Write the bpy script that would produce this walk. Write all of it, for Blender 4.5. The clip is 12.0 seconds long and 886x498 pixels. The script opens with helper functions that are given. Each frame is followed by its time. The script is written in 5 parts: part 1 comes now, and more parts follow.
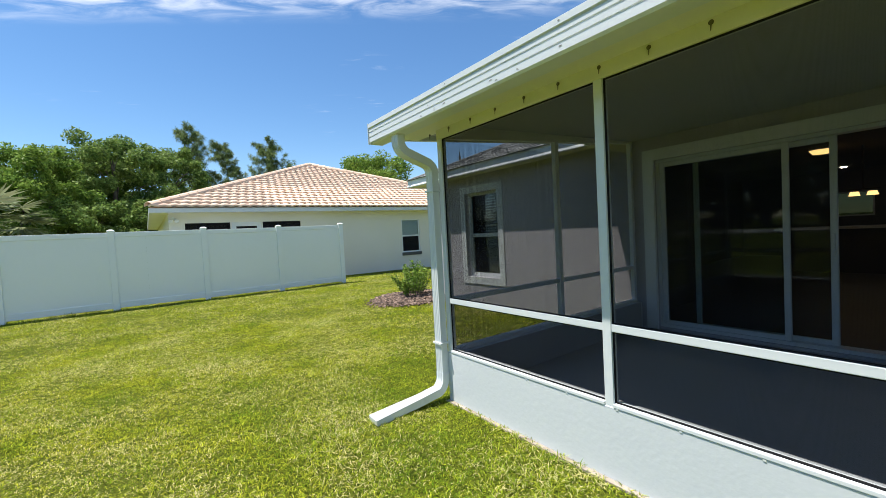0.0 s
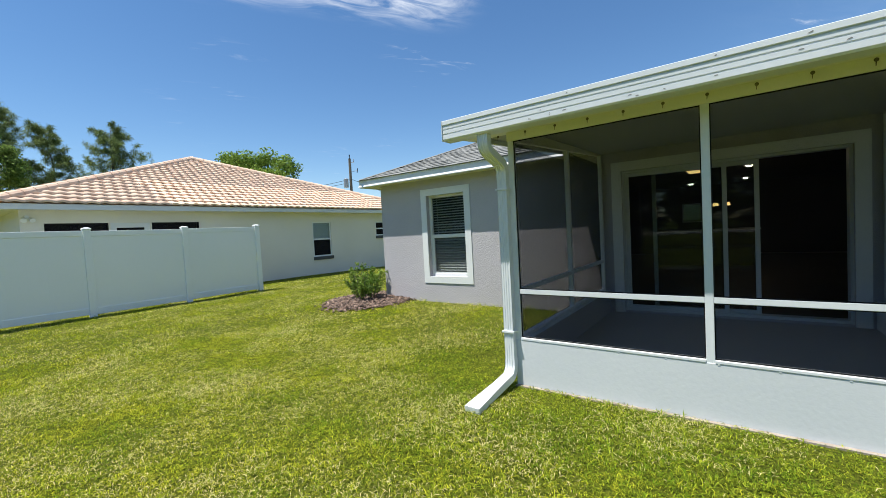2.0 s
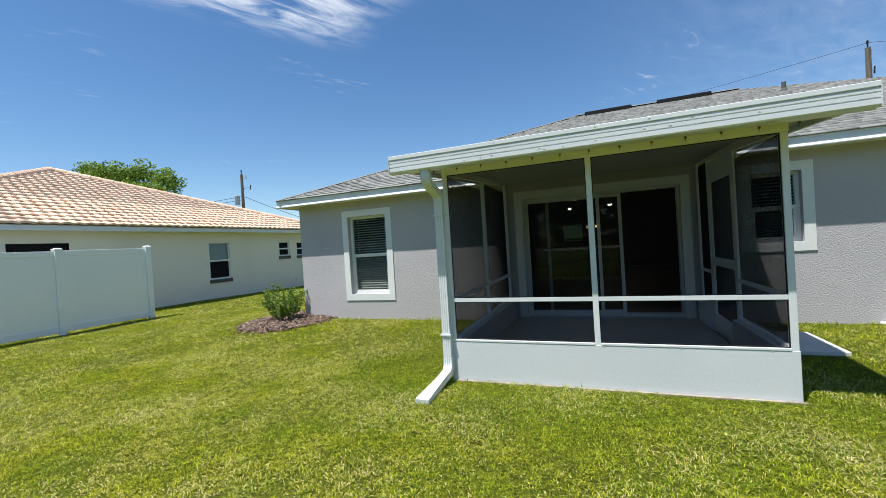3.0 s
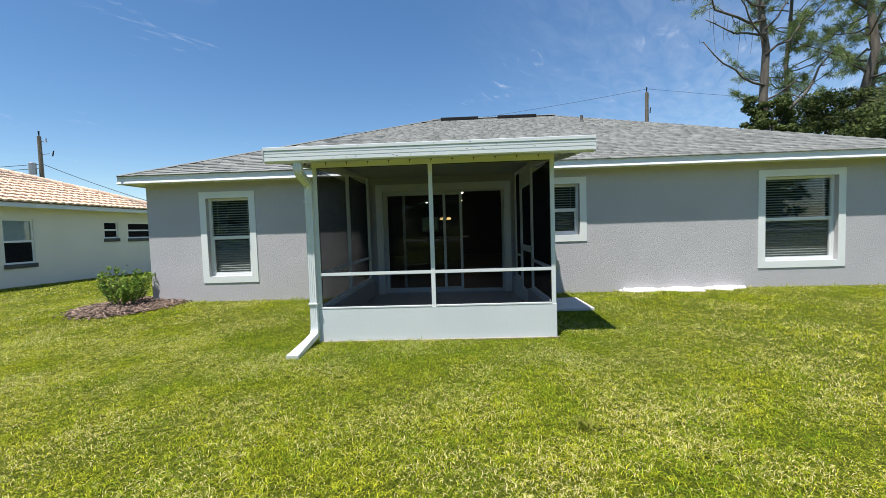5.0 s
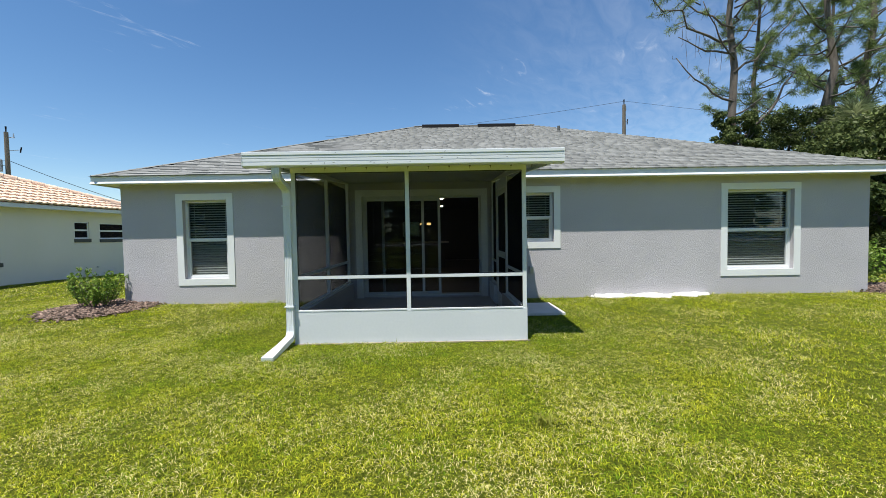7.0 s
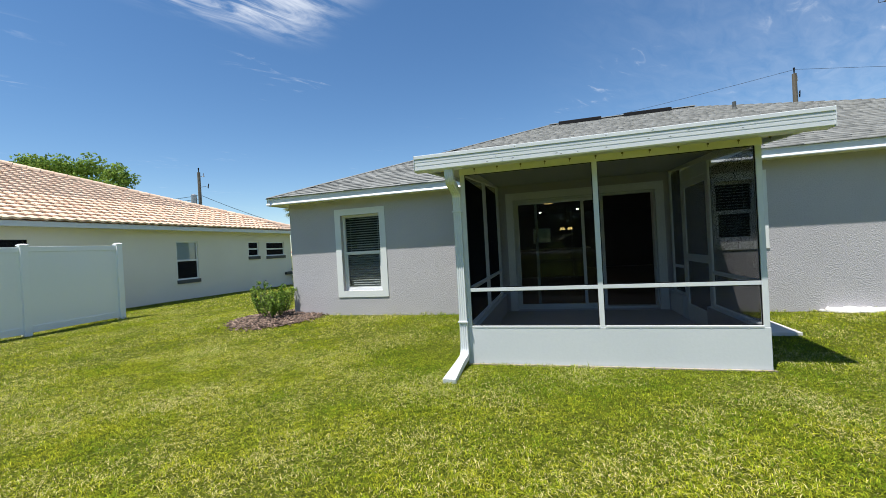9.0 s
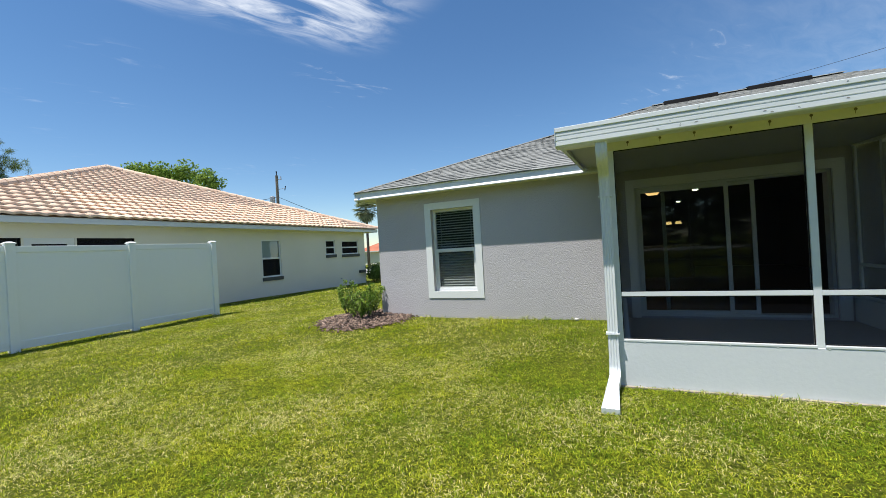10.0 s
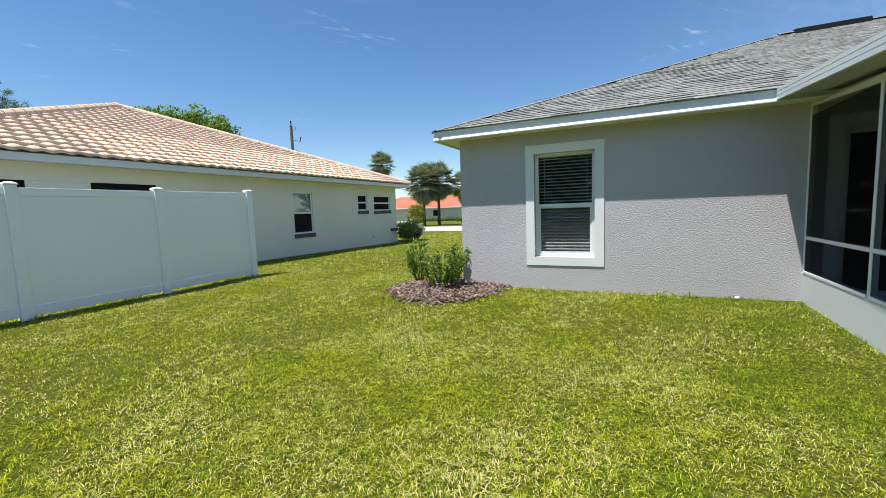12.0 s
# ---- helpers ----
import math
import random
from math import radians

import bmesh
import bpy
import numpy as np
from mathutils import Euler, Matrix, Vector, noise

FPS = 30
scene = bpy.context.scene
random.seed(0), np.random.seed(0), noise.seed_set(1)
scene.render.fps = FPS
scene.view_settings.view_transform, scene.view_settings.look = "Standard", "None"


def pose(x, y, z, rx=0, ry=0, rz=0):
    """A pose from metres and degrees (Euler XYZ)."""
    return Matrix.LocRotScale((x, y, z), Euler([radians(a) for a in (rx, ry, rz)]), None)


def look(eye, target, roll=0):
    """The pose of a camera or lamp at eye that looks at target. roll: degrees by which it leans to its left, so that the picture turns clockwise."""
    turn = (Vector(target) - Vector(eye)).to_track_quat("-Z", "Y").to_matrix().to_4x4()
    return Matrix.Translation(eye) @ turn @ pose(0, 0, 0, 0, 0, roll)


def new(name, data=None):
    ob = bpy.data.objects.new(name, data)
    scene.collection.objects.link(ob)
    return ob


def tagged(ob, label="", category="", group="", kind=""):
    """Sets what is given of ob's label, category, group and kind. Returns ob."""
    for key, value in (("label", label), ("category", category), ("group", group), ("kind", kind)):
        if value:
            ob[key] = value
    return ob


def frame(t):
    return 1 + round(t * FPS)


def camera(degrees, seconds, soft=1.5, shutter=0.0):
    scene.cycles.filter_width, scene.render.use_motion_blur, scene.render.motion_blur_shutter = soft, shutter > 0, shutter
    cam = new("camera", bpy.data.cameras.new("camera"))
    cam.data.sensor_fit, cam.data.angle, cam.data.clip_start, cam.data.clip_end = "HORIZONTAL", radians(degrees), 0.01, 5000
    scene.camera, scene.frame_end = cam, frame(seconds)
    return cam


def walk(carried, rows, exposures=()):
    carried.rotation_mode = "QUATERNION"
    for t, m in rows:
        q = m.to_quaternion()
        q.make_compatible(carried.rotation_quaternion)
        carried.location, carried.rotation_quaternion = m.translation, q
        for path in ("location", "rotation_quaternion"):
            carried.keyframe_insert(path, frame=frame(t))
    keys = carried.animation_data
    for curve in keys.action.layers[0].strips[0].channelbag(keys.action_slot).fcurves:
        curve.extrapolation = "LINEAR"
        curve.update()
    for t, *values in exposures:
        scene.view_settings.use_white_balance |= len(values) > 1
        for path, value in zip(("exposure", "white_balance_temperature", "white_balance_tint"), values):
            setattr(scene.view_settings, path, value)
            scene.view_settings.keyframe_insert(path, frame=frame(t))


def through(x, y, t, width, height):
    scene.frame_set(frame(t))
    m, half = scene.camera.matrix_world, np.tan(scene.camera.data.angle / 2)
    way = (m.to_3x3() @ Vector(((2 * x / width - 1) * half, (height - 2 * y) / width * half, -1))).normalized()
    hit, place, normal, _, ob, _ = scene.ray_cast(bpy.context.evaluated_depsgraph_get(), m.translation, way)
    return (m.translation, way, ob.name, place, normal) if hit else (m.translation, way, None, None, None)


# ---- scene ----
cam = camera(95.7, 12.0, soft=0.7)
PATH = [
    (0, (0.181, -0.015, 1.365), (1.368, 1.593, 1.288), -3.1),
    (0.5, (-0.175, 0.302, 1.346), (0.986, 1.927, 1.242), -3.3),
    (1, (-0.587, 0.555, 1.355), (0.62, 2.145, 1.225), -3.4),
    (1.5, (-0.867, 0.77, 1.356), (0.525, 2.201, 1.238), -2.9),
    (2, (-1.061, 1.041, 1.371), (0.559, 2.21, 1.287), -3.1),
    (2.5, (-1.351, 1.126, 1.352), (0.425, 2.043, 1.305), -3.5),
    (3, (-1.776, 1.114, 1.397), (0.088, 1.839, 1.379), -3.6),
    (5, (-2.693, 0.87, 1.332), (-0.697, 0.942, 1.233), -1.8),
    (5.5, (-2.781, 0.793, 1.327), (-0.784, 0.808, 1.233), -1.3),
    (6, (-2.83, 0.775, 1.331), (-0.832, 0.775, 1.249), -1.1),
    (6.5, (-2.84, 0.773, 1.342), (-0.841, 0.745, 1.273), -0.9),
    (8.5, (-2.576, 1.18, 1.331), (-0.599, 1.472, 1.253), -2.8),
    (9, (-2.292, 1.609, 1.323), (-0.365, 2.142, 1.313), -3.2),
    (9.5, (-2.064, 2.084, 1.3), (-0.197, 2.799, 1.33), -3.4),
    (10, (-1.819, 2.515, 1.315), (0.01, 3.325, 1.318), -3.3),
    (10.5, (-1.543, 2.981, 1.328), (0.264, 3.837, 1.283), -2.2),
    (11, (-1.425, 3.492, 1.337), (0.371, 4.363, 1.228), -2.0),
    (11.5, (-1.251, 3.971, 1.298), (0.541, 4.845, 1.139), -1.9),
    (12, (-1.077, 4.468, 1.296), (0.729, 5.306, 1.102), -2.0),
]
walk(cam, [(t, look(eye, target, roll)) for t, eye, target, roll in PATH],
     exposures=[(0.0, 0.72), (1.5, 0.60), (2.5, 0.46), (5.5, 0.50), (9.5, 0.42), (12.0, 0.52)])

# ---- world, sun, exposure ----
SUN_DIR = Vector((-0.31, 0.21, 1.0)).normalized()   # towards the sun
world = bpy.data.worlds.new("sky")
scene.world = world
world.use_nodes = True
wn, wl = world.node_tree.nodes, world.node_tree.links
wn.clear()
sky = wn.new("ShaderNodeTexSky")
sky.sky_type, sky.sun_disc = "NISHITA", False
sky.sun_elevation = math.asin(SUN_DIR.z)
sky.sun_rotation = math.atan2(SUN_DIR.x, SUN_DIR.y)
sky.air_density, sky.dust_density, sky.ozone_density = 1.0, 0.0, 3.0
wbg, wout = wn.new("ShaderNodeBackground"), wn.new("ShaderNodeOutputWorld")
wbg.inputs["Strength"].default_value = 0.105
# thin cirrus, as a layer far above
wco = wn.new("ShaderNodeTexCoord")
wsep = wn.new("ShaderNodeSeparateXYZ")
wl.new(wco.outputs["Generated"], wsep.inputs[0])
wz = wn.new("ShaderNodeMath"); wz.operation = "MAXIMUM"; wz.inputs[1].default_value = 0.06
wl.new(wsep.outputs["Z"], wz.inputs[0])
wdx = wn.new("ShaderNodeMath"); wdx.operation = "DIVIDE"
wdy = wn.new("ShaderNodeMath"); wdy.operation = "DIVIDE"
for d, ax in ((wdx, "X"), (wdy, "Y")):
    wl.new(wsep.outputs[ax], d.inputs[0]); wl.new(wz.outputs[0], d.inputs[1])
wcomb = wn.new("ShaderNodeCombineXYZ")
wl.new(wdx.outputs[0], wcomb.inputs[0]); wl.new(wdy.outputs[0], wcomb.inputs[1])
# u runs along the streaks, v across them
wrot = wn.new("ShaderNodeMapping"); wrot.inputs["Rotation"].default_value = (0, 0, radians(31.6))
wl.new(wcomb.outputs[0], wrot.inputs[0])
wuv = wn.new("ShaderNodeSeparateXYZ"); wl.new(wrot.outputs[0], wuv.inputs[0])
wmap = wn.new("ShaderNodeMapping"); wmap.inputs["Scale"].default_value = (1.3, 3.6, 1)
wl.new(wrot.outputs[0], wmap.inputs[0])
wno = wn.new("ShaderNodeTexNoise"); wno.inputs["Scale"].default_value = 2.6; wno.inputs["Detail"].default_value = 9; wno.inputs["Distortion"].default_value = 0.7; wno.inputs["Roughness"].default_value = 0.6
wl.new(wmap.outputs[0], wno.inputs["Vector"])


def ramp(source, lo, hi):
    r = wn.new("ShaderNodeMapRange"); r.interpolation_type = "SMOOTHSTEP"
    r.inputs["From Min"].default_value, r.inputs["From Max"].default_value = lo, hi
    wl.new(source, r.inputs["Value"])
    return r.outputs[0]


def times(p, q):
    m = wn.new("ShaderNodeMath"); m.operation = "MULTIPLY"
    wl.new(p, m.inputs[0])
    if isinstance(q, float):
        m.inputs[1].default_value = q
    else:
        wl.new(q, m.inputs[1])
    return m.outputs[0]


def falling(source, lo, hi):
    f = wn.new("ShaderNodeMath"); f.operation = "SUBTRACT"; f.inputs[0].default_value = 1.0
    wl.new(ramp(source, lo, hi), f.inputs[1])
    return f.outputs[0]


band = times(times(falling(wuv.outputs["Y"], 1.62, 1.95), ramp(wuv.outputs["Y"], 0.9, 1.3)), falling(wuv.outputs["X"], 0.5, 1.0))
wbig = wn.new("ShaderNodeTexNoise"); wbig.inputs["Scale"].default_value = 1.1; wbig.inputs["Detail"].default_value = 2.0
wl.new(wcomb.outputs[0], wbig.inputs["Vector"])
wisps = times(times(ramp(wno.outputs["Fac"], 0.56, 0.8), ramp(wbig.outputs["Fac"], 0.55, 0.7)), 0.45)
streak = times(times(ramp(wno.outputs["Fac"], 0.33, 0.72), band), 1.0)
wadd = wn.new("ShaderNodeMath"); wadd.operation = "ADD"; wadd.use_clamp = True
# a thin veil of high cloud thickens towards the pines
veil = times(times(falling(wsep.outputs["Y"], -0.75, 0.1), ramp(wno.outputs["Fac"], 0.15, 0.85)), 0.19)
wsum = wn.new("ShaderNodeMath"); wsum.operation = "ADD"
wl.new(wisps, wsum.inputs[0]); wl.new(veil, wsum.inputs[1])
wl.new(wsum.outputs[0], wadd.inputs[0]); wl.new(streak, wadd.inputs[1])
whue = wn.new("ShaderNodeHueSaturation"); whue.inputs["Saturation"].default_value = 1.17; whue.inputs["Value"].default_value = 0.98
wl.new(sky.outputs[0], whue.inputs["Color"])
wmix = wn.new("ShaderNodeMix"); wmix.data_type = "RGBA"
wl.new(wadd.outputs[0], wmix.inputs["Factor"])
wl.new(whue.outputs[0], wmix.inputs["A"])
wmix.inputs["B"].default_value = (7.5, 7.8, 8.2, 1)
wl.new(wmix.outputs["Result"], wbg.inputs["Color"])
wl.new(wbg.outputs[0], wout.inputs["Surface"])

sun = new("sun", bpy.data.lights.new("sun", "SUN"))
sun.data.energy, sun.data.angle, sun.data.color = 5.0, radians(0.53), (1.0, 0.955, 0.89)
sun.matrix_world = look(SUN_DIR * 60, (0, 0, 0))


# ---- materials ----
def surface(name, a, b, rough=0.75, coarse=1.2, fine=60.0, bump=0.15, depth=0.003, metal=0.0, vary="", spread=0.25,
            mid=0.5, grain=3, stretch=(1, 1, 1), sheen=0.0, spec=0.5):
    """Two tones by noise at two scales, fine relief; vary: 'object' or 'island' shifts the value of each piece."""
    m = bpy.data.materials.new(name)
    m.use_nodes = True
    n, l = m.node_tree.nodes, m.node_tree.links
    bsdf = n["Principled BSDF"]
    geo = n.new("ShaderNodeNewGeometry")
    mp = n.new("ShaderNodeMapping")
    mp.inputs["Scale"].default_value = stretch
    l.new(geo.outputs["Position"], mp.inputs[0])
    n1, n2 = n.new("ShaderNodeTexNoise"), n.new("ShaderNodeTexNoise")
    n1.inputs["Scale"].default_value, n1.inputs["Detail"].default_value = coarse, 4
    n2.inputs["Scale"].default_value, n2.inputs["Detail"].default_value = fine, grain
    l.new(mp.outputs[0], n1.inputs["Vector"])
    l.new(mp.outputs[0], n2.inputs["Vector"])
    add = n.new("ShaderNodeMath"); add.operation = "MULTIPLY_ADD"
    add.inputs[1].default_value = 0.45
    l.new(n2.outputs["Fac"], add.inputs[0]); l.new(n1.outputs["Fac"], add.inputs[2])
    rng = n.new("ShaderNodeMapRange")
    rng.inputs["From Min"].default_value, rng.inputs["From Max"].default_value = mid - 0.05, mid + 0.5
    l.new(add.outputs[0], rng.inputs["Value"])
    mix = n.new("ShaderNodeMix"); mix.data_type = "RGBA"
    mix.inputs["A"].default_value, mix.inputs["B"].default_value = (*a, 1), (*b, 1)
    l.new(rng.outputs[0], mix.inputs["Factor"])
    col = mix.outputs["Result"]
    if vary:
        src = n.new("ShaderNodeObjectInfo").outputs["Random"] if vary == "object" else geo.outputs["Random Per Island"]
        r2 = n.new("ShaderNodeMapRange")
        r2.inputs["To Min"].default_value, r2.inputs["To Max"].default_value = 1 - spread, 1 + spread
        l.new(src, r2.inputs["Value"])
        hsv = n.new("ShaderNodeHueSaturation")
        l.new(r2.outputs[0], hsv.inputs["Value"]); l.new(col, hsv.inputs["Color"])
        col = hsv.outputs["Color"]
    l.new(col, bsdf.inputs["Base Color"])
    bsdf.inputs["Roughness"].default_value, bsdf.inputs["Metallic"].default_value = rough, metal
    bsdf.inputs["Specular IOR Level"].default_value = spec
    if bump:
        bp = n.new("ShaderNodeBump")
        bp.inputs["Strength"].default_value, bp.inputs["Distance"].default_value = bump, depth
        l.new(n2.outputs["Fac"], bp.inputs["Height"]); l.new(bp.outputs[0], bsdf.inputs["Normal"])
    return m


def leafy(name, a, b, rough=0.5, through=0.3, patch=0.6, spread=0.35, dry=None, dry_at=0.62, each=0.35):
    """Leaves and blades: tone per leaf and per patch, some light passes through."""
    m = bpy.data.materials.new(name)
    m.use_nodes = True
    n, l = m.node_tree.nodes, m.node_tree.links
    bsdf, out = n["Principled BSDF"], n["Material Output"]
    geo = n.new("ShaderNodeNewGeometry")
    no = n.new("ShaderNodeTexNoise"); no.inputs["Scale"].default_value = patch; no.inputs["Detail"].default_value = 5
    l.new(geo.outputs["Position"], no.inputs["Vector"])
    ad = n.new("ShaderNodeMath"); ad.operation = "MULTIPLY_ADD"; ad.inputs[1].default_value = each
    l.new(geo.outputs["Random Per Island"], ad.inputs[0]); l.new(no.outputs["Fac"], ad.inputs[2])
    rng = n.new("ShaderNodeMapRange"); rng.inputs["From Min"].default_value, rng.inputs["From Max"].default_value = 0.42, 0.6 + each
    l.new(ad.outputs[0], rng.inputs["Value"])
    mix = n.new("ShaderNodeMix"); mix.data_type = "RGBA"
    mix.inputs["A"].default_value, mix.inputs["B"].default_value = (*a, 1), (*b, 1)
    l.new(rng.outputs[0], mix.inputs["Factor"])
    r2 = n.new("ShaderNodeMapRange"); r2.inputs["To Min"].default_value, r2.inputs["To Max"].default_value = 1 - spread, 1 + spread
    mul = n.new("ShaderNodeMath"); mul.operation = "MULTIPLY"; mul.inputs[1].default_value = 17.31
    fr = n.new("ShaderNodeMath"); fr.operation = "FRACT"
    l.new(geo.outputs["Random Per Island"], mul.inputs[0]); l.new(mul.outputs[0], fr.inputs[0]); l.new(fr.outputs[0], r2.inputs["Value"])
    hsv = n.new("ShaderNodeHueSaturation"); l.new(r2.outputs[0], hsv.inputs["Value"]); l.new(mix.outputs["Result"], hsv.inputs["Color"])
    col = hsv.outputs["Color"]
    if dry:
        gt = n.new("ShaderNodeMath"); gt.operation = "GREATER_THAN"; gt.inputs[1].default_value = dry_at
        mu2 = n.new("ShaderNodeMath"); mu2.operation = "MULTIPLY"; mu2.inputs[1].default_value = 41.7
        f2 = n.new("ShaderNodeMath"); f2.operation = "FRACT"
        l.new(geo.outputs["Random Per Island"], mu2.inputs[0]); l.new(mu2.outputs[0], f2.inputs[0])
        # dry blades gather in patches
        n3 = n.new("ShaderNodeTexNoise"); n3.inputs["Scale"].default_value = 1.1; n3.inputs["Detail"].default_value = 4
        l.new(geo.outputs["Position"], n3.inputs["Vector"])
        a3 = n.new("ShaderNodeMath"); a3.operation = "MULTIPLY_ADD"; a3.inputs[1].default_value = 1.5; a3.inputs[2].default_value = -0.75
        l.new(n3.outputs["Fac"], a3.inputs[0])
        a4 = n.new("ShaderNodeMath"); a4.operation = "ADD"; l.new(a3.outputs[0], a4.inputs[0]); l.new(f2.outputs[0], a4.inputs[1])
        l.new(a4.outputs[0], gt.inputs[0])
        md = n.new("ShaderNodeMix"); md.data_type = "RGBA"; md.inputs["B"].default_value = (*dry, 1)
        l.new(gt.outputs[0], md.inputs["Factor"]); l.new(col, md.inputs["A"])
        col = md.outputs["Result"]
    l.new(col, bsdf.inputs["Base Color"])
    bsdf.inputs["Roughness"].default_value = rough
    bsdf.inputs["Specular IOR Level"].default_value = 0.08
    tr = n.new("ShaderNodeBsdfTranslucent"); l.new(col, tr.inputs["Color"])
    ms = n.new("ShaderNodeMixShader"); ms.inputs[0].default_value = through
    l.new(bsdf.outputs[0], ms.inputs[1]); l.new(tr.outputs[0], ms.inputs[2]); l.new(ms.outputs[0], out.inputs["Surface"])
    return m


def screening(name, cover, colour):
    """Fibreglass insect screen: fine dark threads that let most light pass."""
    m = bpy.data.materials.new(name)
    m.use_nodes = True
    n, l = m.node_tree.nodes, m.node_tree.links
    bsdf, out = n["Principled BSDF"], n["Material Output"]
    bsdf.inputs["Base Color"].default_value = (*colour, 1)
    bsdf.inputs["Roughness"].default_value = 0.8
    bsdf.inputs["Specular IOR Level"].default_value = 0.0
    tr = n.new("ShaderNodeBsdfTransparent")
    ms = n.new("ShaderNodeMixShader"); ms.inputs[0].default_value = cover
    l.new(tr.outputs[0], ms.inputs[1]); l.new(bsdf.outputs[0], ms.inputs[2]); l.new(ms.outputs[0], out.inputs["Surface"])
    return m


def glazing(name, tint=(0.8, 0.85, 0.85)):
    m = bpy.data.materials.new(name)
    m.use_nodes = True
    n, l = m.node_tree.nodes, m.node_tree.links
    out = n["Material Output"]
    n.remove(n["Principled BSDF"])
    tr, gl = n.new("ShaderNodeBsdfTransparent"), n.new("ShaderNodeBsdfGlossy")
    tr.inputs[0].default_value = (*tint, 1); gl.inputs["Roughness"].default_value = 0.02
    fr = n.new("ShaderNodeFresnel"); fr.inputs[0].default_value = 1.36
    ms = n.new("ShaderNodeMixShader")
    l.new(fr.outputs[0], ms.inputs[0]); l.new(tr.outputs[0], ms.inputs[1]); l.new(gl.outputs[0], ms.inputs[2]); l.new(ms.outputs[0], out.inputs["Surface"])
    return m


def glow(name, colour, power):
    m = bpy.data.materials.new(name)
    m.use_nodes = True
    b = m.node_tree.nodes["Principled BSDF"]
    b.inputs["Base Color"].default_value = (*colour, 1)
    b.inputs["Emission Color"].default_value, b.inputs["Emission Strength"].default_value = (*colour, 1), power
    return m


STUCCO = surface("grey_stucco", (0.445, 0.432, 0.452), (0.51, 0.495, 0.516), 0.9, 0.8, 52, 1.0, 0.008, spec=0.2, grain=6, stretch=(1, 1, 1.3))
WHITE_STUCCO = surface("cream_stucco", (0.74, 0.715, 0.63), (0.80, 0.775, 0.70), 0.85, 0.6, 45, 0.3, 0.004, spec=0.2)
TRIM = surface("white_trim_paint", (0.71, 0.74, 0.74), (0.78, 0.80, 0.79), 0.5, 1.5, 50, 0.08, 0.002)
ALU = surface("white_aluminium", (0.63, 0.675, 0.69), (0.70, 0.73, 0.74), 0.38, 1.0, 30, 0.04, 0.001)
# the yellow in this cream includes light bounced up from the lawn
CREAM_BOUNCE_ALU = surface("cream_bounce_aluminium", (0.70, 0.70, 0.60), (0.76, 0.75, 0.65), 0.5, 0.9, 40, 0.05, 0.001)
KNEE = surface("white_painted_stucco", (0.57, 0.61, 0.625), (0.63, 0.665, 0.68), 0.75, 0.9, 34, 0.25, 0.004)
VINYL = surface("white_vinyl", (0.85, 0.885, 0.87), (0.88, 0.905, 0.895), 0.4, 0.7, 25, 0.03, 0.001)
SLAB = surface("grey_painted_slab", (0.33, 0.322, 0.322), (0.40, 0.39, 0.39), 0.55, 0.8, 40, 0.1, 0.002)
CONCRETE = surface("pale_concrete", (0.50, 0.49, 0.46), (0.62, 0.60, 0.57), 0.9, 2.0, 60, 0.3, 0.003)
SHINGLE = surface("grey_shingle", (0.20, 0.205, 0.195), (0.26, 0.265, 0.25), 0.95, 8.0, 220, 0.6, 0.003, vary="object", spread=0.17, spec=0.2)
SHINGLE_FAR = surface("grey_shingle_far", (0.20, 0.205, 0.195), (0.26, 0.265, 0.25), 0.95, 8.0, 220, 0.6, 0.003, vary="island", spread=0.17, spec=0.2)
DECK = surface("roof_deck", (0.045, 0.045, 0.045), (0.075, 0.075, 0.072), 0.95, 2.0, 90, 0.4, 0.004)
TILE = surface("peach_clay_tile", (0.69, 0.465, 0.335), (0.80, 0.62, 0.46), 0.8, 3.0, 45, 0.25, 0.003, vary="object", spread=0.1, spec=0.3)
TILE_FAR = surface("peach_clay_tile_far", (0.69, 0.465, 0.335), (0.80, 0.62, 0.46), 0.8, 3.0, 45, 0.25, 0.003, vary="island", spread=0.1, spec=0.3)
RED_TILE = surface("orange_red_tile", (0.35, 0.10, 0.05), (0.46, 0.165, 0.09), 0.8, 0.8, 12, 0.3, 0.01)
BLACK = surface("black_metal", (0.008, 0.008, 0.009), (0.014, 0.014, 0.015), 0.75, 2, 40, 0.05, 0.001, spec=0.15)
DARK_SILL = surface("dark_grey_sill", (0.06, 0.065, 0.065), (0.09, 0.095, 0.09), 0.8, 2, 60, 0.2, 0.002)
BOLT = surface("weathered_screw", (0.10, 0.09, 0.07), (0.2, 0.18, 0.15), 0.5, 40, 200, 0.1, 0.001, metal=0.6)
DIRT = surface("dark_smudge", (0.14, 0.14, 0.13), (0.28, 0.28, 0.27), 0.8, 30, 120, 0.1, 0.001)
POLE_WOOD = surface("weathered_pole_wood", (0.10, 0.085, 0.065), (0.2, 0.175, 0.14), 0.9, 2, 30, 0.4, 0.005, stretch=(4, 4, 0.4))
BARK = surface("grey_brown_bark", (0.07, 0.058, 0.045), (0.17, 0.145, 0.12), 0.95, 3, 25, 0.8, 0.02, stretch=(3, 3, 0.6))
WIRE = surface("black_wire", (0.015, 0.015, 0.016), (0.025, 0.025, 0.026), 0.6, 2, 20, 0)
STEEL = surface("galvanised_steel", (0.35, 0.36, 0.37), (0.5, 0.51, 0.52), 0.45, 3, 40, 0.1, 0.001, metal=0.7)
MULCH = surface("brown_wood_chip", (0.055, 0.031, 0.023), (0.30, 0.215, 0.165), 0.9, 9, 80, 0.3, 0.003, vary="island", spread=0.85)
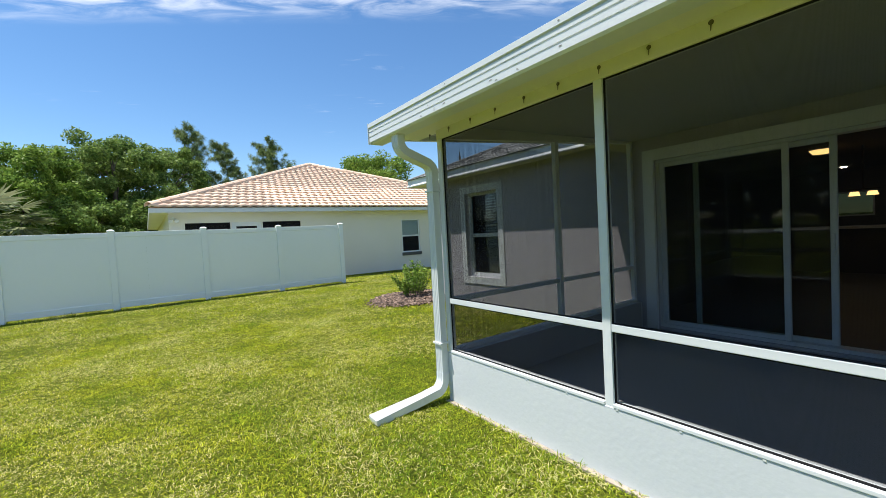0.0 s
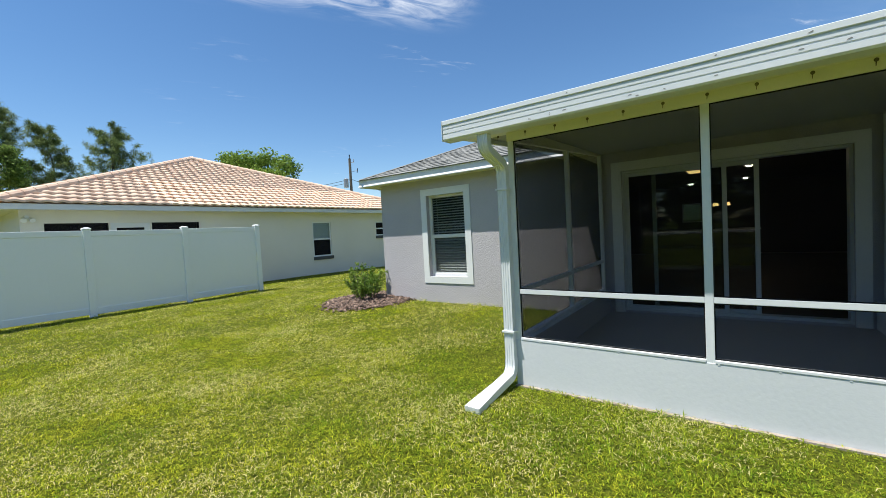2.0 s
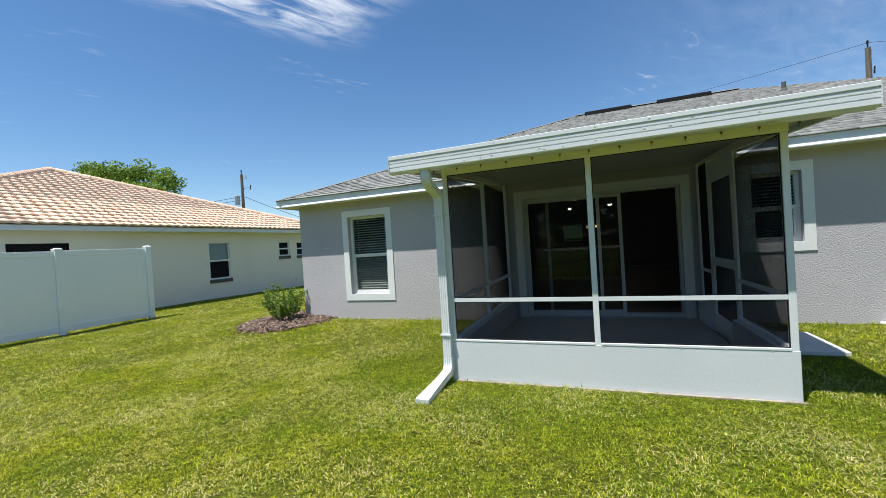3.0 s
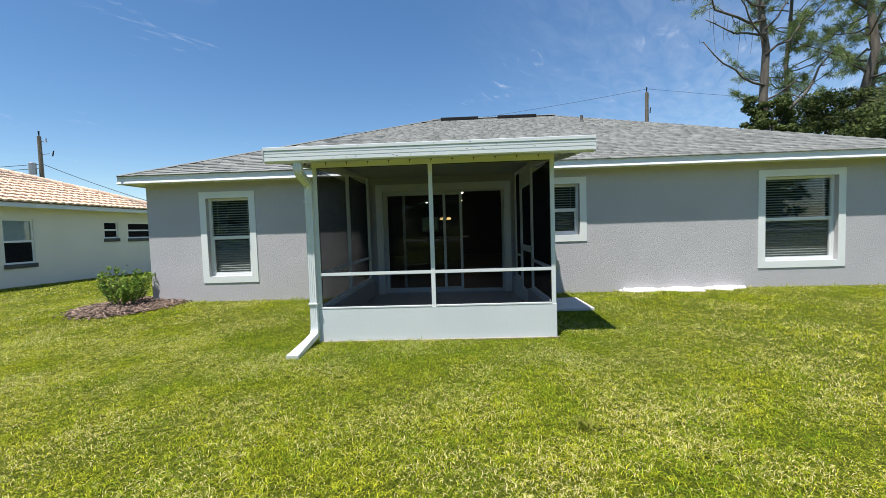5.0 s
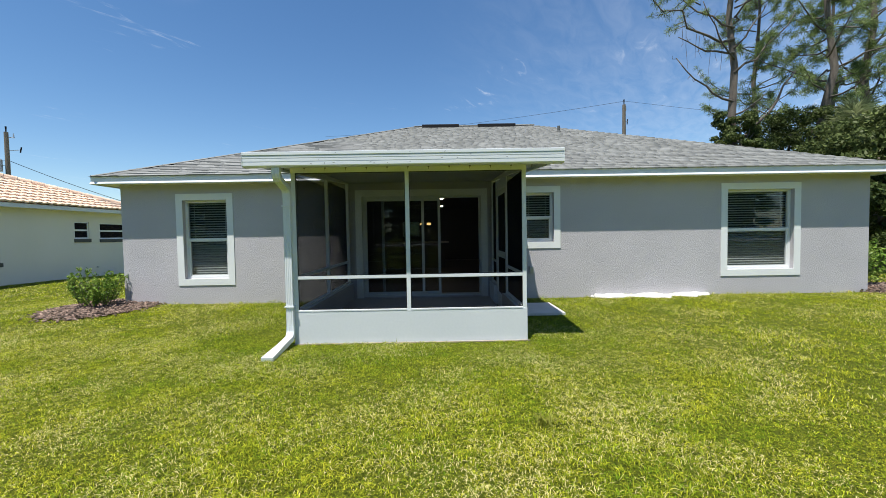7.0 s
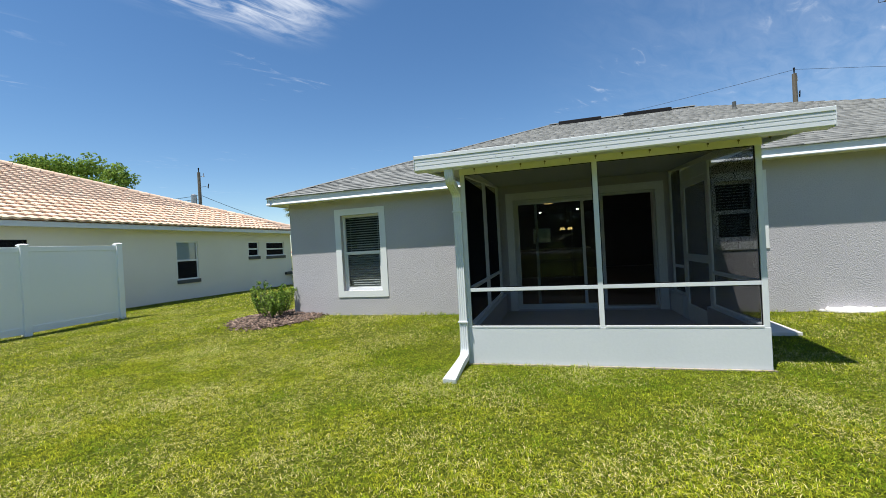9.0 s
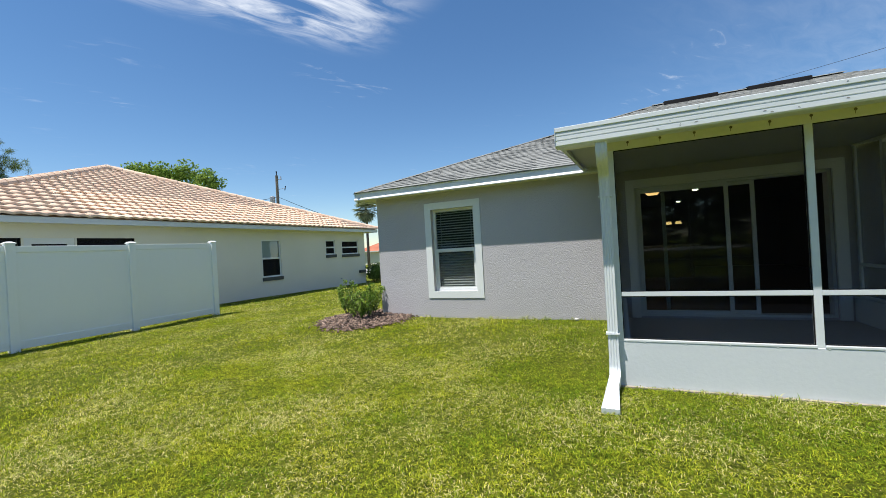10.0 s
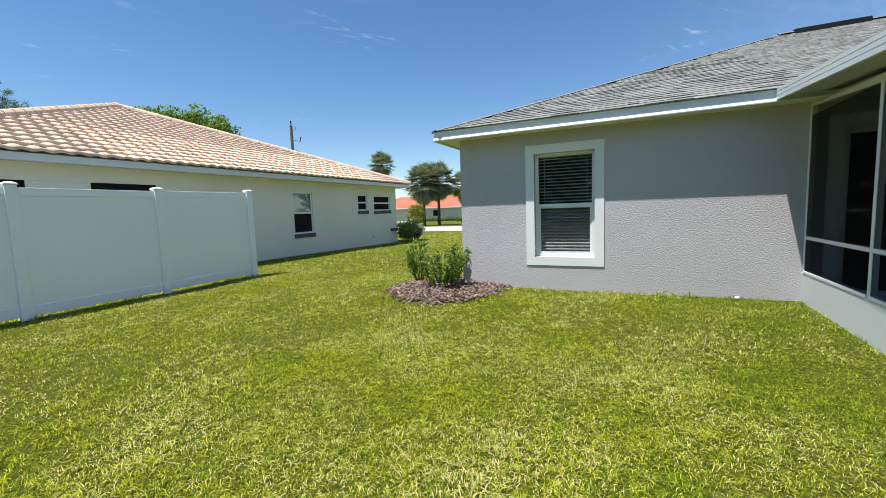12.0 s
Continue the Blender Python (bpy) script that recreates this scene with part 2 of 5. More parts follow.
MULCH_SOIL = surface("mulch_soil", (0.04, 0.025, 0.02), (0.09, 0.055, 0.04), 0.95, 6, 60, 0.8, 0.02)
# thatch tone mixed with a dark tone painted in as shadowed gaps between blades
SOIL = surface("thatch_and_gap_shade", (0.045, 0.068, 0.006), (0.26, 0.28, 0.03), 0.95, 45.0, 260, 1.0, 0.02, spec=0.1, mid=0.60)
BARE_SOIL = surface("bare_tan_soil", (0.27, 0.22, 0.17), (0.42, 0.37, 0.31), 0.95, 9, 80, 0.6, 0.006)
ROAD = surface("pale_driveway", (0.40, 0.38, 0.35), (0.5, 0.48, 0.45), 0.9, 0.5, 20, 0.1, 0.003)
# near-black tones put the room's dimness into its wall and floor colours
DIM_ROOM_WALL = surface("room_wall_dimmed", (0.06, 0.058, 0.055), (0.08, 0.077, 0.073), 0.9, 0.6, 30, 0.05, 0.001)
DIM_ROOM_FLOOR = surface("room_floor_dimmed", (0.07, 0.065, 0.06), (0.10, 0.095, 0.085), 0.5, 0.8, 20, 0.05, 0.001)
COUNTER = surface("pale_counter", (0.55, 0.54, 0.52), (0.66, 0.65, 0.63), 0.35, 3, 40, 0)
CABINET = surface("dark_cabinet", (0.05, 0.05, 0.055), (0.08, 0.08, 0.085), 0.5, 2, 40, 0)
BLIND = surface("grey_white_blind", (0.62, 0.63, 0.63), (0.69, 0.70, 0.70), 0.6, 2, 30, 0)
# white ceiling taken down to grey, so its colour holds the porch's shade
CEIL_SHADED = surface("porch_ceiling_shaded", (0.38, 0.39, 0.37), (0.45, 0.45, 0.43), 0.7, 0.8, 25, 0.05, 0.001)
SCREEN = screening("insect_screen", 0.37, (0.010, 0.010, 0.011))
WINDOW_SCREEN = screening("window_insect_screen", 0.25, (0.05, 0.052, 0.055))
THREAD = surface("screen_thread", (0.006, 0.006, 0.007), (0.010, 0.010, 0.011), 0.9, 3, 60, 0, spec=0.0)
SCREEN_DARK = screening("neighbour_screen", 0.85, (0.02, 0.02, 0.022))
GLASS = glazing("window_glass", (0.80, 0.85, 0.85))
DARK_GLASS = glazing("tinted_glass", (0.16, 0.19, 0.17))
GRASS = leafy("grass_blades", (0.112, 0.215, 0.009), (0.485, 0.475, 0.032), 0.7, 0.22, 1.8, 0.58, (0.68, 0.61, 0.26), 0.82, 0.75)
DEEP_GRASS = leafy("deep_green_grass_blades", (0.085, 0.175, 0.009), (0.33, 0.37, 0.028), 0.7, 0.22, 1.8, 0.58, (0.55, 0.52, 0.22), 0.90, 0.75)
OAK_LEAF = leafy("oak_leaf", (0.075, 0.145, 0.03), (0.26, 0.35, 0.09), 0.45, 0.3, 0.5)
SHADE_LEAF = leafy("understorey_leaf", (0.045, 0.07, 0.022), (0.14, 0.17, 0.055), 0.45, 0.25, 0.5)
LIGHT_LEAF = leafy("light_green_leaf", (0.10, 0.19, 0.03), (0.29, 0.40, 0.08), 0.45, 0.35, 0.6)
PINE_LEAF = leafy("pine_needle", (0.11, 0.165, 0.055), (0.29, 0.355, 0.135), 0.55, 0.3, 0.6)
PALM_LEAF = leafy("palm_leaf", (0.13, 0.175, 0.08), (0.42, 0.45, 0.26), 0.45, 0.2, 0.8)
SHRUB_LEAF = leafy("shrub_leaf", (0.085, 0.175, 0.022), (0.28, 0.38, 0.075), 0.35, 0.3, 3.0)
HEDGE_LEAF = leafy("variegated_leaf", (0.04, 0.09, 0.02), (0.42, 0.45, 0.32), 0.45, 0.25, 2.0, 0.4)
GOLD_LEAF = leafy("golden_leaf", (0.20, 0.22, 0.03), (0.36, 0.36, 0.06), 0.5, 0.3, 1.0)
RECESSED = glow("warm_lamp", (1.0, 0.86, 0.62), 14.0)
AMBER = glow("amber_glass_lamp", (1.0, 0.58, 0.20), 1.9)

# ---- building helpers ----
ORIGIN = {}


def thing(name, at, label, category, group="", kind=""):
    ob = new(name)
    ob.location = at
    ob.empty_display_size = 0.1
    ORIGIN[ob.name] = Vector(at)
    return tagged(ob, label, category, group, kind)


def part(name, bm, material, parent, label="", smooth=False):
    """One mesh, modelled in world metres, under a thing or a part."""
    at = ORIGIN[parent.name]
    if isinstance(bm, bpy.types.Mesh):
        me = bm
        me.transform(Matrix.Translation(-at))
    else:
        bmesh.ops.translate(bm, verts=bm.verts, vec=-at)
        bmesh.ops.recalc_face_normals(bm, faces=bm.faces)
        me = bpy.data.meshes.new(name)
        bm.to_mesh(me)
        bm.free()
    if smooth:
        me.polygons.foreach_set("use_smooth", [True] * len(me.polygons))
    me.materials.clear()
    me.materials.append(material)
    ob = new(name, me)
    ob.parent = parent
    ORIGIN[ob.name] = at
    return tagged(ob, label)


def solid(name, bm, material, label, category, kind="", smooth=False):
    """A top-level mesh, modelled in world metres."""
    if isinstance(bm, bpy.types.Mesh):
        me = bm
    else:
        bmesh.ops.recalc_face_normals(bm, faces=bm.faces)
        me = bpy.data.meshes.new(name)
        bm.to_mesh(me)
        bm.free()
    if smooth:
        me.polygons.foreach_set("use_smooth", [True] * len(me.polygons))
    me.materials.append(material)
    ob = new(name, me)
    ORIGIN[ob.name] = Vector((0, 0, 0))
    return tagged(ob, label, category, "", kind)


def box(bm, x0, x1, y0, y1, z0, z1, bevel=0.0):
    r = bmesh.ops.create_cube(bm, size=1.0, matrix=Matrix.LocRotScale(((x0 + x1) / 2, (y0 + y1) / 2, (z0 + z1) / 2), None, (abs(x1 - x0), abs(y1 - y0), abs(z1 - z0))))
    if bevel:
        edges = list({e for v in r["verts"] for e in v.link_edges})
        bmesh.ops.bevel(bm, geom=edges, offset=bevel, segments=2, affect="EDGES", profile=0.5)
    return bm


def boxed(*dims, bevel=0.0):
    return box(bmesh.new(), *dims, bevel=bevel)


def rod(bm, a, b, r0, r1=None, n=8, caps=True):
    a, b = Vector(a), Vector(b)
    d = b - a
    m = Matrix.Translation((a + b) / 2) @ d.to_track_quat("Z", "Y").to_matrix().to_4x4()
    bmesh.ops.create_cone(bm, cap_ends=caps, segments=n, radius1=r0, radius2=r0 if r1 is None else r1, depth=d.length, matrix=m)
    return bm


def tube(bm, pts, radii, n=8):
    """A bent, tapered limb through pts."""
    rings = []
    pts = [Vector(p) for p in pts]
    whole = (pts[-1] - pts[0]).normalized()
    ref = Vector((1, 0, 0)) if abs(whole.x) < 0.7 else Vector((0, 1, 0))
    for i, p in enumerate(pts):
        d = (pts[min(i + 1, len(pts) - 1)] - pts[max(i - 1, 0)]).normalized()
        u = (ref - d * ref.dot(d)).normalized()
        v = d.cross(u)
        rings.append([bm.verts.new(p + (u * math.cos(2 * math.pi * k / n) + v * math.sin(2 * math.pi * k / n)) * radii[i]) for k in range(n)])
    for r0, r1 in zip(rings, rings[1:]):
        for k in range(n):
            bm.faces.new((r0[k], r0[(k + 1) % n], r1[(k + 1) % n], r1[k]))
    bm.faces.new(rings[-1])
    bm.faces.new(rings[0][::-1])
    return bm


def swept(bm, section, stations):
    """A closed section (u, v) carried along stations (place, u axis, v axis)."""
    rings = [[bm.verts.new(Vector(p) + Vector(u) * a + Vector(v) * b) for a, b in section] for p, u, v in stations]
    n = len(section)
    for r0, r1 in zip(rings, rings[1:]):
        for k in range(n):
            bm.faces.new((r0[k], r0[(k + 1) % n], r1[(k + 1) % n], r1[k]))
    bm.faces.new(rings[0][::-1])
    bm.faces.new(rings[-1])
    return bm


def profile_y(bm, xz, y0, y1):
    """A closed profile in x and z, drawn out along y."""
    return swept(bm, xz, [((0, y, 0), (1, 0, 0), (0, 0, 1)) for y in (y0, y1)])


def profile_x(bm, yz, x0, x1):
    return swept(bm, yz, [((x, 0, 0), (0, 1, 0), (0, 0, 1)) for x in (x0, x1)])


def face(bm, *pts):
    bm.faces.new([bm.verts.new(p) for p in pts])
    return bm


def mesh_of(name, verts, quads=None, tris=None):
    """A mesh from arrays."""
    me = bpy.data.meshes.new(name)
    verts = np.asarray(verts, np.float32).reshape(-1, 3)
    loops, starts, at = [], [], 0
    for f in (quads, tris):
        if f is not None and len(f):
            f = np.asarray(f, np.int32)
            loops.append(f.ravel())
            starts.append(at + np.arange(len(f), dtype=np.int32) * f.shape[1])
            at += f.size
    loops, starts = np.concatenate(loops), np.concatenate(starts)
    me.vertices.add(len(verts)); me.loops.add(len(loops)); me.polygons.add(len(starts))
    me.vertices.foreach_set("co", verts.ravel())
    me.loops.foreach_set("vertex_index", loops)
    me.polygons.foreach_set("loop_start", starts.astype(np.int32))
    me.update(calc_edges=True)
    return me


def panel_y(bm, x0, x1, y0, y1, z0, z1, holes):
    """A wall between x0 and x1 that runs along y, with holes (ya, yb, za, zb) through it."""
    ys = sorted({y0, y1, *[h[0] for h in holes], *[h[1] for h in holes]})
    for a, b in zip(ys, ys[1:]):
        z = z0
        for h in sorted((h for h in holes if h[0] <= a and h[1] >= b), key=lambda h: h[2]):
            if h[2] > z:
                box(bm, x0, x1, a, b, z, h[2])
            z = h[3]
        if z1 > z:
            box(bm, x0, x1, a, b, z, z1)
    bmesh.ops.remove_doubles(bm, verts=bm.verts, dist=1e-5)
    return bm


def panel_x(bm, y0, y1, x0, x1, z0, z1, holes):
    panel_y(bm, y0, y1, x0, x1, z0, z1, holes)
    for v in bm.verts:
        v.co.x, v.co.y = v.co.y, v.co.x
    return bm


def ground_z(x, y):
    """The lawn: a slight swell at the house, falling away towards the street."""
    x, y = np.asarray(x, float), np.asarray(y, float)
    z = 0.05 * np.clip((x - 2.5) / 2.0, 0, 1) * np.clip((9.5 - y) / 2.0, 0, 1)
    z = z - 0.016 * np.clip(x - 8.0, 0, 45) + 0.012 * np.sin(x * 1.3 + 0.6) * np.sin(y * 1.1)
    return z


def gz(x, y):
    return float(ground_z(x, y))

# ---- ground ----
def spaced(lo, hi, near_lo, near_hi, fine, far):
    near = np.arange(near_lo, near_hi + fine / 2, fine)
    a = near_lo - np.geomspace(fine, near_lo - lo, far)[::-1]
    b = near_hi + np.geomspace(fine, hi - near_hi, far)
    return np.concatenate([a, near, b])


gx, gy = spaced(-600, 900, -6, 20, 0.5, 16), spaced(-700, 700, -12, 24, 0.5, 16)
GX, GY = np.meshgrid(gx, gy, indexing="ij")
gv = np.stack([GX, GY, ground_z(GX, GY)], -1).reshape(-1, 3)
ii, jj = np.meshgrid(np.arange(len(gx) - 1), np.arange(len(gy) - 1), indexing="ij")
g0 = (ii * len(gy) + jj).ravel()
solid("ground", mesh_of("ground", gv, quads=np.stack([g0, g0 + len(gy), g0 + len(gy) + 1, g0 + 1], -1)), SOIL,
      "yellow-green lawn ground reaching to the horizon", "ground", "structure", smooth=True)

# ---- house ----
WX, YL, YR, DEPTH = 5.0, 6.93, -7.68, 10.6     # rear wall's face, its two ends, depth of the house
SOFFIT = 2.38
house = thing("house", (WX, -0.4, 0.0), "single-storey grey stucco house with grey shingle hip roof", "house")
WIN_L, WIN_R, WIN_S = (4.90, 5.75, 0.54, 2.07), (-6.19, -4.87, 0.54, 2.11), (-1.46, -0.88, 1.15, 2.11)
DOOR = (-0.03, 2.28, 0.125, 2.08)
back = panel_y(bmesh.new(), WX, WX + 0.2, YR, YL, -0.2, SOFFIT + 0.02, [WIN_L, WIN_R, WIN_S, DOOR])
part("wall", back, STUCCO, house, "grey textured stucco rear wall")
part("wall", boxed(WX + 0.2, WX + DEPTH, YL - 0.2, YL, -0.4, SOFFIT + 0.02), STUCCO, house)
part("wall", boxed(WX + 0.2, WX + DEPTH, YR, YR + 0.2, -0.4, SOFFIT + 0.02), STUCCO, house)
FRONT_WIN = (1.70, 2.46, 1.24, 1.90)
part("wall", panel_y(bmesh.new(), WX + DEPTH, WX + DEPTH + 0.2, YR, YL, -0.4, SOFFIT + 0.02, [FRONT_WIN]), STUCCO, house)


def window(parent, name, x, opening, trim=0.125, blind=True, material=TRIM):
    """A single-hung window in a wall whose face is at x: surround, frame, two sashes, blind."""
    y0, y1, z0, z1 = opening
    e = 0.014
    bm = panel_y(bmesh.new(), x - e, x - 0.001, y0 - trim, y1 + trim, z0 - trim, z1 + trim, [(y0, y1, z0, z1)])
    win = part(name, bm, material, parent, "white-trimmed single-hung window with lowered blinds")
    f, d0, d1 = 0.045, x + 0.085, x + 0.15
    bm = panel_y(bmesh.new(), d0, d1, y0, y1, z0, z1, [(y0 + f, y1 - f, z0 + f, z1 - f)])
    part("window_frame", bm, material, win)
    zm = (z0 + z1) / 2
    part("meeting_rail", boxed(d0 + 0.002, d1 - 0.01, y0 + f, y1 - f, zm - 0.025, zm + 0.025, bevel=0.004), material, win)
    s = 0.028
    bm = panel_y(bmesh.new(), d0 + 0.012, d1 - 0.02, y0 + f, y1 - f, z0 + f, zm - 0.026, [(y0 + f + s, y1 - f - s, z0 + f + s, zm - 0.04)])
    part("lower_sash", bm, material, win)
    for za, zb, dx in ((zm + 0.02, z1 - f + 0.01, 0.04), (z0 + f, zm - 0.02, 0.03)):
        pane = part("pane", boxed(d0 + dx, d0 + dx + 0.005, y0 + f - 0.01, y1 - f + 0.01, za, zb), GLASS, win)
        pane.visible_shadow = False
    zs = zm - 0.04
    part("insect_screen", face(bmesh.new(), (d0 + 0.006, y0 + f + s, z0 + f + s), (d0 + 0.006, y1 - f - s, z0 + f + s), (d0 + 0.006, y1 - f - s, zs), (d0 + 0.006, y0 + f + s, zs)), WINDOW_SCREEN, win)
    part("sash_lock", boxed(d0 - 0.006, d0 + 0.004, (y0 + y1) / 2 - 0.03, (y0 + y1) / 2 + 0.03, zm + 0.005, zm + 0.02, bevel=0.002), material, win)
    if blind:
        part("headrail", boxed(d1 + 0.02, d1 + 0.07, y0 + 0.01, y1 - 0.01, z1 - 0.05, z1 - 0.005), BLIND, win)
        bm = bmesh.new()
        z = z0 + 0.06
        while z < z1 - 0.05:
            # slats lie nearly flat above the rail and are turned further shut below it
            u = 0.010 if z < zm else 0.0
            profile_y(bm, [(d1 + 0.022, z - 0.008 - u), (d1 + 0.062, z + 0.002 + u), (d1 + 0.060, z + 0.012 + u), (d1 + 0.020, z + 0.006 - u)], y0 + 0.01, y1 - 0.01)
            z += 0.048
        tagged(part("blind", bm, BLIND, win, "lowered horizontal slat blind"), kind="stuff")
        for y in (y0 + 0.12, y1 - 0.12):
            part("blind_cord", boxed(d1 + 0.025, d1 + 0.027, y - 0.004, y + 0.004, z0 + 0.05, z1 - 0.03), BLIND, win)
    return win


def closet(y0, y1, z0, z1):
    """A dark room behind a window."""
    bm = bmesh.new()
    box(bm, WX + 1.6, WX + 1.62, y0 - 0.5, y1 + 0.5, z0 - 0.5, z1 + 0.3)
    box(bm, WX + 0.2, WX + 1.6, y0 - 0.52, y0 - 0.5, z0 - 0.5, z1 + 0.3)
    box(bm, WX + 0.2, WX + 1.6, y1 + 0.5, y1 + 0.52, z0 - 0.5, z1 + 0.3)
    box(bm, WX + 0.2, WX + 1.6, y0 - 0.5, y1 + 0.5, z0 - 0.52, z0 - 0.5)
    box(bm, WX + 0.2, WX + 1.6, y0 - 0.5, y1 + 0.5, z1 + 0.3, z1 + 0.32)
    part("room_lining", bm, CABINET, house)


for w in (WIN_L, WIN_R, WIN_S):
    window(house, "window", WX, w)
    closet(*w)

# eaves: soffit, fascia, drip edge
EX0, EX1, EY0, EY1 = WX - 0.29, WX + DEPTH + 0.49, YR - 0.31, YL + 0.31
EAVE = 2.505
bm = bmesh.new()
for a in ((EX0 + 0.02, WX - 0.001, EY0 + 0.02, EY1 - 0.02), (WX - 0.001, EX1 - 0.02, YL + 0.001, EY1 - 0.02), (WX - 0.001, EX1 - 0.02, EY0 + 0.02, YR - 0.001)):
    box(bm, a[0], a[1], a[2], a[3], SOFFIT, SOFFIT + 0.015)
part("soffit", bm, CREAM_BOUNCE_ALU, house, "vented soffit, cream with lawn bounce in its colour")


def fascia_profile(e):
    # flat face, a flared lip below and a drip edge on top
    return [(e - 0.030, 2.365), (e - 0.032, 2.376), (e - 0.010, 2.408), (e, 2.411), (e, 2.418), (e - 0.003, 2.420), (e - 0.003, 2.488), (e - 0.012, 2.492), (e - 0.012, EAVE), (e + 0.02, EAVE), (e + 0.02, 2.365)]


part("fascia", profile_y(bmesh.new(), fascia_profile(EX0), EY0, EY1), ALU, house, "white aluminium fascia")
part("fascia", profile_x(bmesh.new(), [(EY1 + EX0 - x, z) for x, z in fascia_profile(EX0)], EX0 + 0.02, EX1), ALU, house)
part("fascia", profile_x(bmesh.new(), [(EY0 - EX0 + x, z) for x, z in fascia_profile(EX0)], EX0 + 0.02, EX1), ALU, house)

PITCH = 0.407
HALF = (EX1 - EX0) / 2
RX, RZ = EX0 + HALF, EAVE + PITCH * HALF
RY0, RY1 = EY0 + HALF, EY1 - HALF
bm = bmesh.new()
c = [(EX0 - 0.03, EY0 - 0.03, EAVE), (EX1 + 0.03, EY0 - 0.03, EAVE), (EX1 + 0.03, EY1 + 0.03, EAVE), (EX0 - 0.03, EY1 + 0.03, EAVE)]
cv = [bm.verts.new(p) for p in c] + [bm.verts.new((RX, RY0, RZ)), bm.verts.new((RX, RY1, RZ))]
for f in ((0, 4, 5, 3), (0, 1, 4), (1, 2, 5, 4), (2, 3, 5), (0, 3, 2, 1)):
    bm.faces.new([cv[k] for k in f])
roof = part("roof", bm, DECK, house, "grey asphalt shingle hip roof")
SLOPE = math.atan(PITCH)
# low black vents at the ridge
for y0, y1 in ((0.10, 1.28), (-1.72, -0.52)):
    bm = bmesh.new()
    zt = EAVE + PITCH * (10.14 - EX0)
    profile_y(bm, [(10.12, zt - 0.02), (10.13, zt + 0.12), (10.18, zt + 0.14), (10.42, zt + 0.19), (10.46, zt + 0.09)], y0, y1)
    bmesh.ops.bevel(bm, geom=list(bm.edges), offset=0.01, segments=1, affect="EDGES")
    part("roof_vent", bm, BLACK, house, "low black metal roof vent")
# plumbing stack
px, py = 8.9, -2.73
pz = EAVE + PITCH * (px - EX0)
part("vent_pipe", rod(rod(bmesh.new(), (px, py, pz - 0.1), (px, py, pz + 0.20), 0.04, n=14), (px, py, pz - 0.02), (px, py, pz + 0.07), 0.085, 0.045, n=14), DARK_SILL, house, "grey plumbing vent pipe")

# sliding glass door, half open
door = part("sliding_door", panel_y(bmesh.new(), WX - 0.035, WX - 0.002, DOOR[0] - 0.125, DOOR[1] + 0.125, 0.105, DOOR[3] + 0.125, [(DOOR[0], DOOR[1], 0.105, DOOR[3])]), TRIM, house,
            "white-framed sliding glass door, half open")
bm = bmesh.new()
f = 0.032
box(bm, WX + 0.03, WX + 0.17, DOOR[0], DOOR[0] + f, DOOR[2], DOOR[3])
box(bm, WX + 0.03, WX + 0.17, DOOR[1] - f, DOOR[1], DOOR[2], DOOR[3])
box(bm, WX + 0.03, WX + 0.17, DOOR[0] + f, DOOR[1] - f, DOOR[3] - f, DOOR[3])
box(bm, WX + 0.03, WX + 0.17, DOOR[0] + f, DOOR[1] - f, DOOR[2], DOOR[2] + 0.035)
part("door_frame", bm, ALU, door)
for x, y0, y1 in ((WX + 0.05, 1.08, DOOR[1] - f), (WX + 0.11, 0.76, 1.92)):
    bm = bmesh.new()
    z0, z1, s = DOOR[2] + 0.036, DOOR[3] - f - 0.002, 0.05
    box(bm, x, x + 0.04, y0, y0 + s, z0, z1, bevel=0.004)
    box(bm, x, x + 0.04, y1 - s, y1, z0, z1, bevel=0.004)
    box(bm, x, x + 0.04, y0 + s, y1 - s, z1 - s, z1, bevel=0.004)
    box(bm, x, x + 0.04, y0 + s, y1 - s, z0, z0 + s - 0.005, bevel=0.004)
    leaf = part("door_leaf", bm, ALU, door)
    part("pane", boxed(x + 0.018, x + 0.023, y0 + s - 0.01, y1 - s + 0.01, z0 + s - 0.012, z1 - s + 0.01), GLASS, leaf).visible_shadow = False
part("door_handle", boxed(WX + 0.085, WX + 0.11, 0.775, 0.80, 0.98, 1.18, bevel=0.005), ALU, door)

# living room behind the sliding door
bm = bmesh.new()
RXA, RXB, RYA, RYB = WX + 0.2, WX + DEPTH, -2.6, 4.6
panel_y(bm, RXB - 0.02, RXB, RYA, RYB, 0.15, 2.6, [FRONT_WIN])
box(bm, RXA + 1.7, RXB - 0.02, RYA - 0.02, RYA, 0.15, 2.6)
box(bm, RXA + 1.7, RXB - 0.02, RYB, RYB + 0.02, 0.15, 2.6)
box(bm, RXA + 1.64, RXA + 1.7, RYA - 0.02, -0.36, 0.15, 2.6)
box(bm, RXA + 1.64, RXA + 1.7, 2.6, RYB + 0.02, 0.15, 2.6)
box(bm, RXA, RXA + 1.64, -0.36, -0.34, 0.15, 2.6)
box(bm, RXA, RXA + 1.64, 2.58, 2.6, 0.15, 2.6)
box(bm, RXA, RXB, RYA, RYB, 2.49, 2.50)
part("room_lining", bm, DIM_ROOM_WALL, house, "room walls coloured near black to look unlit")
part("room_floor", boxed(RXA, RXB, RYA, RYB, 0.09, 0.12), DIM_ROOM_FLOOR, house)
fw = part("window", panel_y(bmesh.new(), RXB + 0.05, RXB + 0.1, *FRONT_WIN, [(1.74, 2.42, 1.28, 1.86)]), TRIM, house, "small window in the far front wall")
